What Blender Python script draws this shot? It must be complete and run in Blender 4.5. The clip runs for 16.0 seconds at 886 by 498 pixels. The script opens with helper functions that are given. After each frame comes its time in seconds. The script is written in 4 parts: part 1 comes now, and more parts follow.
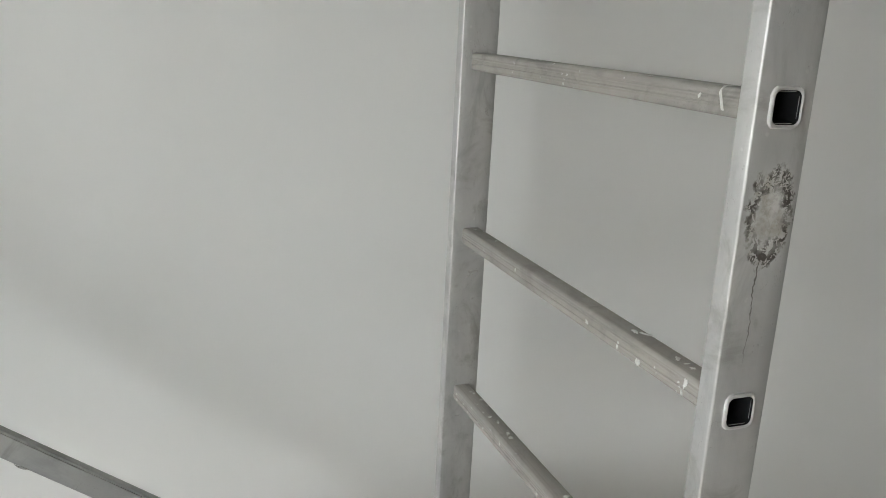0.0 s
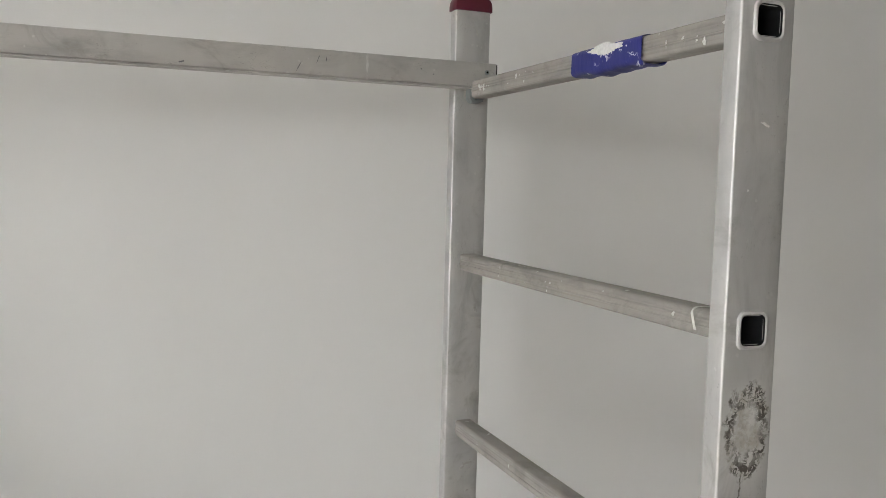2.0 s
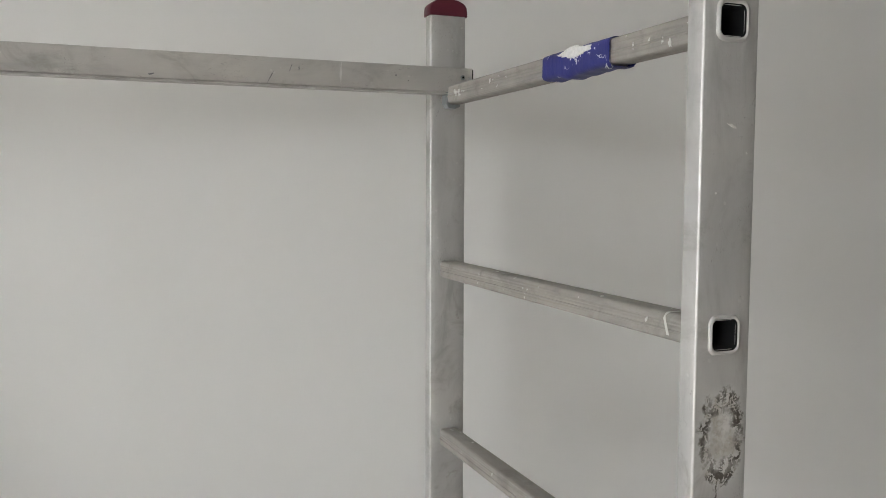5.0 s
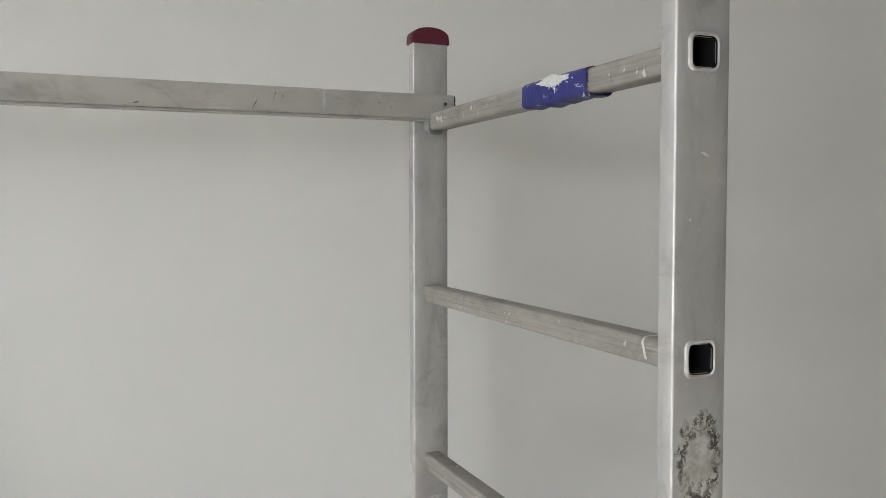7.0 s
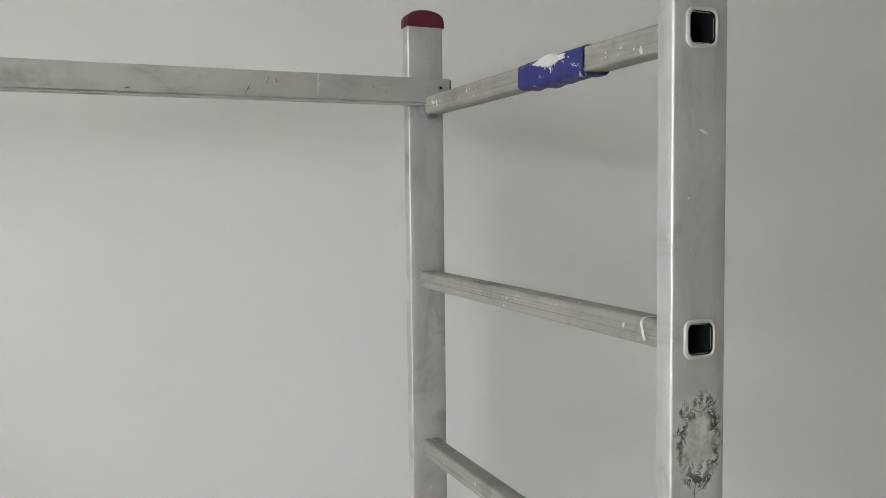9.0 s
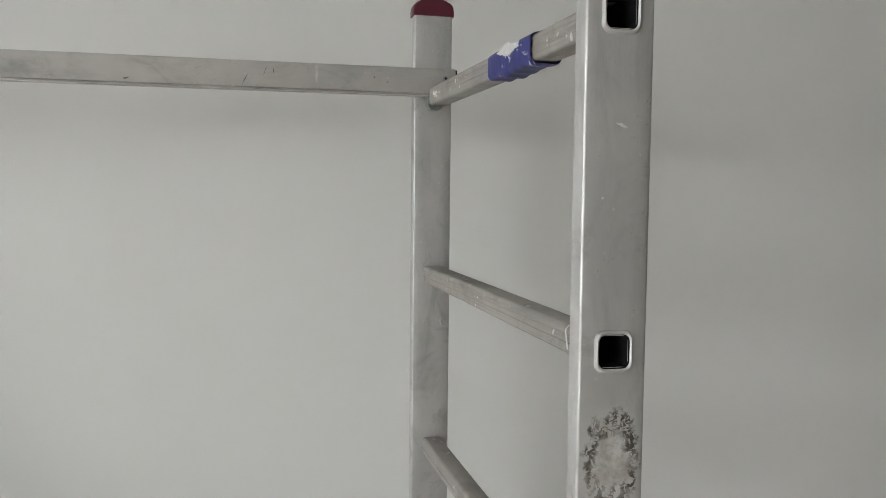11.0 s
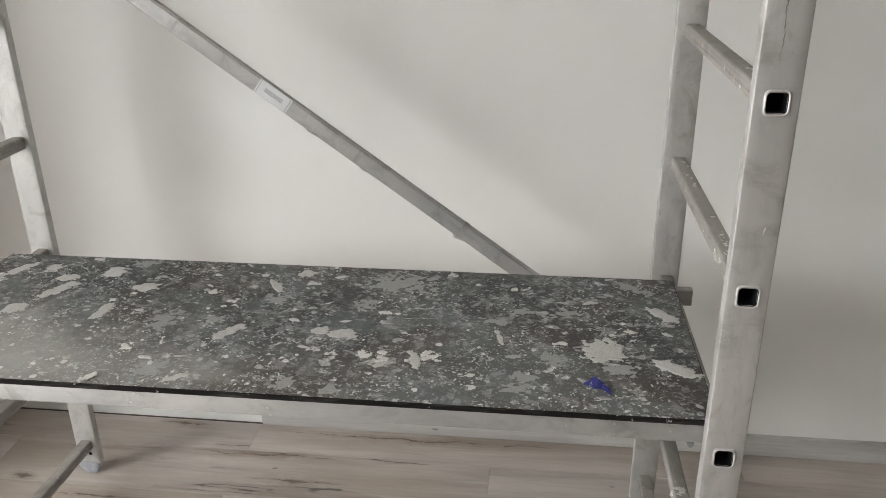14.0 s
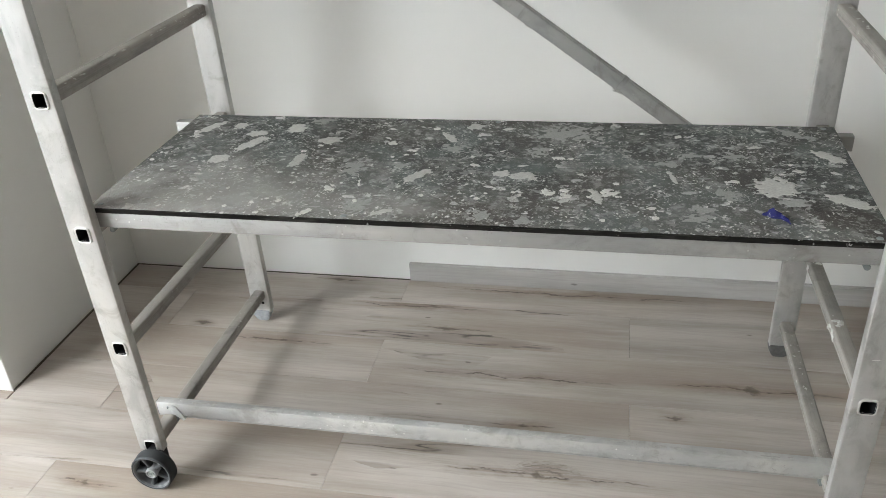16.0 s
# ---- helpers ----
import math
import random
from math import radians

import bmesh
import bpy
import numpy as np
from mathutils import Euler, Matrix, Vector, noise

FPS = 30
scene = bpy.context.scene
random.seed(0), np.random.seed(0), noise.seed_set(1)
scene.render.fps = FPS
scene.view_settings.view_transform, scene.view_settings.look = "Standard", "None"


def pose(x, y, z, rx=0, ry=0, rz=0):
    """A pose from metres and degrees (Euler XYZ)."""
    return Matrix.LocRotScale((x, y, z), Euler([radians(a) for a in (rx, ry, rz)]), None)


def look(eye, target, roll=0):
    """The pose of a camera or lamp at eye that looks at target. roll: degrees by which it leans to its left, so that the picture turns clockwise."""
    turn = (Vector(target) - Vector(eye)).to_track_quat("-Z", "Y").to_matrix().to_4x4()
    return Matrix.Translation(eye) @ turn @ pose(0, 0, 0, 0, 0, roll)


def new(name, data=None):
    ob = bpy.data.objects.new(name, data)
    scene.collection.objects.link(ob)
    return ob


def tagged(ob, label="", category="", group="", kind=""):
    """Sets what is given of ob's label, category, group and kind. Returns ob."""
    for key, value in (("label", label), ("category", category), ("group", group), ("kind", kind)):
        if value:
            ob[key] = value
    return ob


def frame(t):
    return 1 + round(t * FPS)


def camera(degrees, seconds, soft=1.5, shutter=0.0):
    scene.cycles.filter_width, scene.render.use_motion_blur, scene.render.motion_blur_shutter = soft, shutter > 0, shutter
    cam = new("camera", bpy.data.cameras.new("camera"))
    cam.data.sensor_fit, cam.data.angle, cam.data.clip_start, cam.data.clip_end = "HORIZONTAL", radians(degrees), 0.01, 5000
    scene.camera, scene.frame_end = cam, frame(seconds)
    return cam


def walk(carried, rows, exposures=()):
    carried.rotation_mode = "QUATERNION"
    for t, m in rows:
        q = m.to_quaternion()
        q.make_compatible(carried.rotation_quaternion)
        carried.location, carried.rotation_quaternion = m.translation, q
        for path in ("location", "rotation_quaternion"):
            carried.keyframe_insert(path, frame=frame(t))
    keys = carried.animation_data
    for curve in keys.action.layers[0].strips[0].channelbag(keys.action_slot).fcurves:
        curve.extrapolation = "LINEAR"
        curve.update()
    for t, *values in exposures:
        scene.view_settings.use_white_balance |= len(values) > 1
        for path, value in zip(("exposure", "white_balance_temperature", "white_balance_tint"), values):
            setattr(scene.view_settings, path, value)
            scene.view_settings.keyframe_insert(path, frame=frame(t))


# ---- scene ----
cam = camera(56.3, 16.0, 0.6)
PATH = [
    (0, (-0.512, -0.562, 1.568), (0.168, 1.243, 1.039), 2.8),
    (0.5, (-0.525, -0.588, 1.607), (0.183, 1.247, 1.245), 2.2),
    (1, (-0.53, -0.599, 1.633), (0.182, 1.253, 1.382), 1.6),
    (1.5, (-0.541, -0.608, 1.643), (0.181, 1.25, 1.477), 1.5),
    (2, (-0.54, -0.6, 1.639), (0.184, 1.258, 1.482), 1.5),
    (2.5, (-0.534, -0.601, 1.636), (0.192, 1.256, 1.48), 1.3),
    (3, (-0.529, -0.601, 1.637), (0.195, 1.257, 1.481), 1.0),
    (3.5, (-0.525, -0.598, 1.635), (0.2, 1.259, 1.478), 0.5),
    (4, (-0.522, -0.594, 1.632), (0.206, 1.262, 1.473), 0.3),
    (4.5, (-0.508, -0.596, 1.639), (0.216, 1.262, 1.481), 0.2),
    (7, (-0.505, -0.612, 1.651), (0.251, 1.237, 1.553), -0.1),
    (7.5, (-0.501, -0.614, 1.648), (0.254, 1.235, 1.549), -0.3),
    (8, (-0.498, -0.61, 1.643), (0.258, 1.239, 1.54), -0.4),
    (8.5, (-0.5, -0.604, 1.641), (0.258, 1.243, 1.525), -0.5),
    (9, (-0.499, -0.604, 1.642), (0.26, 1.242, 1.521), -0.6),
    (11.5, (-0.277, -0.638, 1.645), (0.065, 1.327, 1.497), 0.1),
    (12, (-0.294, -0.653, 1.632), (-0.072, 1.327, 1.459), -0.9),
    (12.5, (-0.334, -0.784, 1.587), (-0.185, 1.183, 1.258), -1.0),
    (13, (-0.344, -0.915, 1.542), (-0.266, 1.008, 0.998), -0.2),
    (13.5, (-0.327, -0.994, 1.516), (-0.365, 0.901, 0.881), 0.3),
    (14, (-0.303, -1.108, 1.478), (-0.525, 0.722, 0.702), -0.5),
    (14.5, (-0.303, -1.141, 1.458), (-0.632, 0.623, 0.574), -0.6),
    (15, (-0.327, -1.144, 1.44), (-0.707, 0.571, 0.485), -1.3),
    (15.5, (-0.391, -1.206, 1.449), (-0.79, 0.494, 0.474), -2.4),
    (16, (-0.484, -1.293, 1.445), (-0.872, 0.397, 0.45), -3.6),
]
walk(cam, [(t, look(eye, target, roll)) for t, eye, target, roll in PATH], [
    (0, -0.02, 6450, 9.5), (1.0, 0.0, 6500, 10.5), (1.5, 0.02, 6520, 11), (2.0, 0.02, 6650, 13), (2.5, 0.01, 6650, 13), (3.0, 0.0, 6500, 10.5), (3.5, 0.0, 6500, 10.5), (4.5, 0.0, 6600, 12.5), (9.2, 0.1, 6500, 10.5), (11.5, -0.08, 6500, 11),
    (13.0, -0.08, 6500, 10.8), (13.5, -0.02, 6500, 11), (14.0, 0.12, 6700, 14), (14.5, 0.31, 6640, 13), (15, 0.28, 6500, 11), (16, 0.18, 6430, 10)])

# ---- world, sun, daylight, exposure ----
world = bpy.data.worlds.new("sky_world")
scene.world = world
world.use_nodes = True
wn = world.node_tree.nodes
sky = wn.new("ShaderNodeTexSky")
sky.sky_type, sky.sun_disc = "NISHITA", False
sky.sun_elevation, sky.sun_rotation = radians(38), radians(20)
world.node_tree.links.new(sky.outputs[0], wn["Background"].inputs[0])
wn["Background"].inputs[1].default_value = 0.10
sun = new("sun", bpy.data.lights.new("sun", "SUN"))
sun.data.energy, sun.data.angle, sun.data.color = 1.0, radians(10), (1.0, 0.96, 0.9)
sun.matrix_world = look((2, 8, 7), (0, 0, 0))

# area lamp added outside the tall unseen balcony window, in place of daylight
WIN_X, WIN_Y0, WIN_Y1, WIN_Z0, WIN_Z1 = -3.2, -3.3, -0.42, 0.1, 2.3
daylight = new("window_daylight", bpy.data.lights.new("window_daylight", "AREA"))
daylight.data.shape, daylight.data.size, daylight.data.size_y = "RECTANGLE", 5.0, 3.2
daylight.data.energy, daylight.data.color = 725.0, (0.928, 0.975, 0.985)
# it stands for the high bright sky, so its light falls inwards and down
daylight.matrix_world = look((WIN_X - 1.5, (WIN_Y0 + WIN_Y1) / 2 - 0.1, 2.7), (WIN_X + 0.6, (WIN_Y0 + WIN_Y1) / 2 + 0.3, 0.7))


# ---- materials ----
class Nodes:
    """A node material with short calls."""

    def __init__(self, name):
        self.mat = bpy.data.materials.new(name)
        self.mat.use_nodes = True
        self.t = self.mat.node_tree
        self.bsdf = self.t.nodes["Principled BSDF"]

    def add(self, kind):
        return self.t.nodes.new(kind)

    def put(self, socket, value):
        if isinstance(value, bpy.types.NodeSocket):
            self.t.links.new(value, socket)
        else:
            socket.default_value = value

    def coords(self, scale=(1, 1, 1), shift=None, kind="Object"):
        m = self.add("ShaderNodeMapping")
        self.put(m.inputs["Vector"], self.add("ShaderNodeTexCoord").outputs[kind])
        m.inputs["Scale"].default_value = scale
        if shift is not None:
            self.put(m.inputs["Location"], shift)
        return m.outputs[0]

    def noise(self, vec, scale, detail=4, rough=0.55, distort=0.0):
        n = self.add("ShaderNodeTexNoise")
        self.put(n.inputs["Vector"], vec)
        n.inputs["Scale"].default_value, n.inputs["Detail"].default_value = scale, detail
        n.inputs["Roughness"].default_value, n.inputs["Distortion"].default_value = rough, distort
        return n.outputs[0]

    def noise3(self, vec, scale, detail=3):
        n = self.add("ShaderNodeTexNoise")
        self.put(n.inputs["Vector"], vec)
        n.inputs["Scale"].default_value, n.inputs["Detail"].default_value = scale, detail
        return n.outputs[1]

    def cells(self, vec, scale, feature="F1", rand=1.0, out=0):
        n = self.add("ShaderNodeTexVoronoi")
        n.feature = feature
        self.put(n.inputs["Vector"], vec)
        n.inputs["Scale"].default_value, n.inputs["Randomness"].default_value = scale, rand
        return n.outputs[out]

    def math(self, op, a, b=0.0, clamp=False):
        n = self.add("ShaderNodeMath")
        n.operation, n.use_clamp = op, clamp
        self.put(n.inputs[0], a)
        self.put(n.inputs[1], b)
        return n.outputs[0]

    def vec(self, op, a, b):
        n = self.add("ShaderNodeVectorMath")
        n.operation = op
        self.put(n.inputs[0], a)
        self.put(n.inputs[1], b)
        return n.outputs[0]

    def scaled(self, a, k):
        n = self.add("ShaderNodeVectorMath")
        n.operation = "SCALE"
        self.put(n.inputs[0], a)
        n.inputs["Scale"].default_value = k
        return n.outputs[0]

    def step(self, value, low, high, a=0.0, b=1.0):
        n = self.add("ShaderNodeMapRange")
        n.interpolation_type = "SMOOTHSTEP"
        self.put(n.inputs[0], value)
        n.inputs[1].default_value, n.inputs[2].default_value = low, high
        n.inputs[3].default_value, n.inputs[4].default_value = a, b
        return n.outputs[0]

    def mix(self, fac, a, b):
        n = self.add("ShaderNodeMix")
        n.data_type = "RGBA"
        self.put(n.inputs[0], fac)
        self.put(n.inputs[6], a)
        self.put(n.inputs[7], b)
        return n.outputs[2]

    def bump(self, height, strength, distance):
        n = self.add("ShaderNodeBump")
        self.put(n.inputs["Height"], height)
        n.inputs["Strength"].default_value, n.inputs["Distance"].default_value = strength, distance
        self.put(self.bsdf.inputs["Normal"], n.outputs[0])

    def done(self, color, rough, metal=0.0):
        self.put(self.bsdf.inputs["Base Color"], color)
        self.put(self.bsdf.inputs["Roughness"], rough)
        self.put(self.bsdf.inputs["Metallic"], metal)
        return self.mat


def c(r, g, b):
    return (r, g, b, 1.0)


def wall_paint():
    n = Nodes("white_wall_paint")
    v = n.coords()
    big = n.noise(v, 1.3, 3)
    fine = n.noise(v, 260, 2)
    roll = n.noise(v, 60, 3)
    n.bump(n.math("ADD", n.math("MULTIPLY", fine, 0.6), roll), 0.25, 0.0006)
    return n.done(n.mix(big, c(0.76, 0.755, 0.73), c(0.81, 0.805, 0.785)), 0.62)


def taupe_paint():
    # dark tone for the unseen walls, picked to reduce bounced light
    n = Nodes("taupe_unseen_wall")
    v = n.coords()
    n.bump(n.noise(v, 120, 3), 0.2, 0.0006)
    return n.done(n.mix(n.noise(v, 1.1, 3), c(0.24, 0.205, 0.165), c(0.29, 0.25, 0.205)), 0.7)


def ceiling_paint():
    n = Nodes("ceiling_paint")
    v = n.coords()
    n.bump(n.noise(v, 120, 2), 0.15, 0.0006)
    return n.done(n.mix(n.noise(v, 0.9, 3), c(0.8, 0.8, 0.78), c(0.84, 0.84, 0.82)), 0.8)


# the boards' boldest knots: x, y, radius, and how far a crack runs from each
KNOTS = ((-0.945, 0.691, 0.020, 0.16), (-0.095, 0.511, 0.018, 0.30), (-1.706, 0.632, 0.016, 0.05), (-0.293, 0.379, 0.012, 0.05), (-0.672, 0.302, 0.010, 0.10),
         (-1.423, 0.576, 0.010, 0.20), (-1.355, 0.926, 0.016, 0.10), (-0.740, 0.490, 0.006, 0.36), (-1.698, -0.044, 0.010, 0.10), (-0.62, 0.135, 0.012, 0.34), (-1.30, 0.235, 0.008, 0.20), (-1.05, 0.80, 0.006, 0.25), (-0.62, 0.915, 0.006, 0.50))


def knot_figure(n):
    """Knots with a dark core and ragged rings, and the long cracks that run through them."""
    at = n.add("ShaderNodeSeparateXYZ")
    place = n.add("ShaderNodeNewGeometry").outputs["Position"]
    n.put(at.inputs[0], place)
    x, y = at.outputs[0], at.outputs[1]
    wander = n.math("MULTIPLY", n.math("SUBTRACT", n.noise(n.vec("MULTIPLY", place, (9, 14, 0)), 1.0, 4, 0.6), 0.5), 0.045)
    rag = n.math("SUBTRACT", n.noise(n.vec("MULTIPLY", place, (45, 90, 0)), 1.0, 4, 0.65), 0.5)
    broken = n.step(n.noise(n.vec("MULTIPLY", place, (22, 30, 0)), 1.0, 3), 0.40, 0.56)
    total = brown = None
    for kx, ky, r, run in KNOTS:
        dx = n.math("ABSOLUTE", n.math("SUBTRACT", x, kx))
        dy = n.math("ABSOLUTE", n.math("ADD", n.math("SUBTRACT", y, ky), wander))
        near = n.math("ADD", n.math("DIVIDE", dx, r * 1.8), n.math("ADD", n.math("DIVIDE", dy, r * 0.8), n.math("MULTIPLY", rag, 1.6)))
        core = n.math("MULTIPLY", n.step(near, 0.35, 1.25, 1, 0), 0.9)
        line = n.math("MULTIPLY", n.math("MULTIPLY", n.step(dy, 0.0008, 0.0032, 1, 0), n.step(dx, run * 0.4, run, 1, 0)), broken)
        stain = n.math("MULTIPLY", n.step(n.math("ADD", dy, n.math("MULTIPLY", rag, 0.02)), 0.0, 0.030, 1, 0), n.step(dx, run * 0.2, run * 1.1, 1, 0))
        one = n.math("MAXIMUM", core, line)
        total = one if total is None else n.math("MAXIMUM", total, one)
        brown = stain if brown is None else n.math("MAXIMUM", brown, stain)
    # one broad feathered knot, its rings fanned out along the grain
    fx, fy = n.math("DIVIDE", n.math("SUBTRACT", x, -0.600), 0.085), n.math("DIVIDE", n.math("SUBTRACT", y, 0.150), 0.034)
    d = n.math("SQRT", n.math("ADD", n.math("MULTIPLY", fx, fx), n.math("MULTIPLY", fy, fy)))
    turn = n.math("ARCTAN2", fy, n.math("ADD", fx, 0.9))
    waves = n.math("SINE", n.math("ADD", n.math("ADD", n.math("MULTIPLY", turn, 15.0), n.math("MULTIPLY", d, 9.0)), n.math("MULTIPLY", rag, 8.0)))
    inner = n.step(n.math("ADD", d, n.math("MULTIPLY", rag, 1.4)), 0.3, 1.15, 1, 0)
    fan = n.math("MULTIPLY", n.step(waves, 0.1, 0.9, 0.0, 0.55), inner)
    return n.math("MAXIMUM", total, fan, True), n.math("MAXIMUM", brown, inner, True)


def laminate(name="grey_oak_laminate", tone=1.0, across=False, colour=1.0):
    """Pale grey-beige oak planks, each with its own run of the grain."""
    n = Nodes(name)
    rnd = n.add("ShaderNodeObjectInfo").outputs["Random"]
    off = n.add("ShaderNodeCombineXYZ")
    n.put(off.inputs[0], n.math("MULTIPLY", rnd, 37.0))
    n.put(off.inputs[1], n.math("MULTIPLY", rnd, 91.0))
    v = n.coords()
    if across:
        sep = n.add("ShaderNodeSeparateXYZ")
        n.put(sep.inputs[0], v)
        turned = n.add("ShaderNodeCombineXYZ")
        n.put(turned.inputs[0], sep.outputs[0])
        n.put(turned.inputs[1], sep.outputs[2])
        v = turned.outputs[0]
    v = n.vec("ADD", v, off.outputs[0])
    warp = n.vec("ADD", v, n.scaled(n.vec("SUBTRACT", n.noise3(n.vec("MULTIPLY", v, (2.2, 6, 6)), 1.0), (0.5, 0.5, 0.5)), 0.035))
    broad = n.noise(n.vec("MULTIPLY", warp, (1.3, 11, 9)), 1.0, 5, 0.6)
    tint = n.noise(n.vec("MULTIPLY", warp, (0.8, 4.5, 1)), 1.0, 3)
    grain = n.noise(n.vec("MULTIPLY", warp, (5, 150, 60)), 1.0, 5, 0.65)
    fibre = n.noise(n.vec("MULTIPLY", v, (14, 560, 200)), 1.0, 2)
    # knots far apart, each with rings drawn out along the grain
    wob = n.vec("ADD", v, n.scaled(n.vec("SUBTRACT", n.noise3(n.vec("MULTIPLY", v, (20, 40, 1)), 1.0, 3), (0.5, 0.5, 0.5)), 0.012))
    cell = n.vec("MULTIPLY", wob, (1.8, 5.6, 0))
    knot = n.cells(cell, 1.0)
    pick = n.add("ShaderNodeSeparateColor")
    n.put(pick.inputs[0], n.cells(cell, 1.0, out=1))
    chosen = n.step(pick.outputs[0], 0.62, 0.68)
    core = n.math("MULTIPLY", n.step(n.math("DIVIDE", knot, n.step(pick.outputs[1], 0, 1, 0.5, 1.3)), 0.035, 0.075, 1, 0), chosen)
    rings = n.math("MULTIPLY", n.math("ADD", n.math("SINE", n.math("MULTIPLY", knot, 120.0)), 1.0), 0.5)
    halo = n.math("MULTIPLY", n.step(knot, 0.05, 0.30, 1, 0), n.math("MULTIPLY", chosen, n.math("ADD", 0.2, n.math("MULTIPLY", n.math("MULTIPLY", rings, n.step(grain, 0.35, 0.65)), 0.5))))
    crack_line = n.math("ABSOLUTE", n.math("SUBTRACT", n.noise(n.vec("MULTIPLY", wob, (0.85, 10.0, 0)), 1.0, 3, 0.5), 0.5))
    near_knot = n.step(knot, 0.35, 0.85, 1, 0)
    crack = n.math("MULTIPLY", n.step(crack_line, 0.001, 0.010, 1, 0), n.math("MULTIPLY", n.math("MULTIPLY", near_knot, chosen), n.step(n.noise(n.vec("MULTIPLY", v, (7, 9, 1)), 1.0, 3), 0.44, 0.58)))
    soft = n.math("MULTIPLY", n.step(crack_line, 0.0, 0.05, 1, 0), n.math("MULTIPLY", near_knot, chosen))
    col = n.mix(n.step(broad, 0.3, 0.7), c(0.395 * tone, 0.338 * tone, 0.288 * tone), c(0.585 * tone, 0.53 * tone, 0.478 * tone))
    col = n.mix(n.math("MULTIPLY", n.step(tint, 0.46, 0.66), 0.68), col, c(0.36 * tone, 0.28 * tone, 0.215 * tone))
    col = n.mix(n.math("MULTIPLY", n.step(grain, 0.42, 0.74), 0.28), col, c(0.28 * tone, 0.24 * tone, 0.205 * tone))
    col = n.mix(n.math("MULTIPLY", n.step(fibre, 0.5, 0.8), 0.22), col, c(0.64 * tone, 0.60 * tone, 0.57 * tone))
    col = n.mix(n.math("MULTIPLY", soft, 0.55), col, c(0.24 * tone, 0.185 * tone, 0.14 * tone))
    col = n.mix(n.math("MULTIPLY", halo, 0.75), col, c(0.26 * tone, 0.20 * tone, 0.155 * tone))
    col = n.mix(n.math("MULTIPLY", core, 0.85), col, c(0.085, 0.062, 0.045))
    pin = n.cells(n.vec("MULTIPLY", wob, (6, 15, 0)), 1.0)
    pin_pick = n.add("ShaderNodeSeparateColor")
    n.put(pin_pick.inputs[0], n.cells(n.vec("MULTIPLY", wob, (6, 15, 0)), 1.0, out=1))
    pins = n.math("MULTIPLY", n.step(pin, 0.03, 0.08, 1, 0), n.step(pin_pick.outputs[0], 0.62, 0.66))
    col = n.mix(n.math("MULTIPLY", pins, 0.7), col, c(0.12, 0.09, 0.07))
    col = n.mix(n.math("MULTIPLY", crack, 0.92), col, c(0.075, 0.06, 0.05))
    if not across:
        marks, stains = knot_figure(n)
        col = n.mix(n.math("MULTIPLY", stains, n.step(grain, 0.3, 0.6, 0.3, 0.62)), col, c(0.20, 0.135, 0.085))
        col = n.mix(n.math("MULTIPLY", marks, 0.85), col, c(0.085, 0.06, 0.04))
    shade = n.add("ShaderNodeHueSaturation")
    n.put(shade.inputs["Value"], n.step(rnd, 0, 1, 0.94, 1.05))
    shade.inputs["Saturation"].default_value = colour * 0.90
    n.put(shade.inputs["Color"], col)
    n.bump(n.math("SUBTRACT", grain, n.math("MULTIPLY", crack, 2.0)), 0.2, 0.0006)
    return n.done(shade.outputs[0], n.step(grain, 0.2, 0.8, 0.36, 0.5))


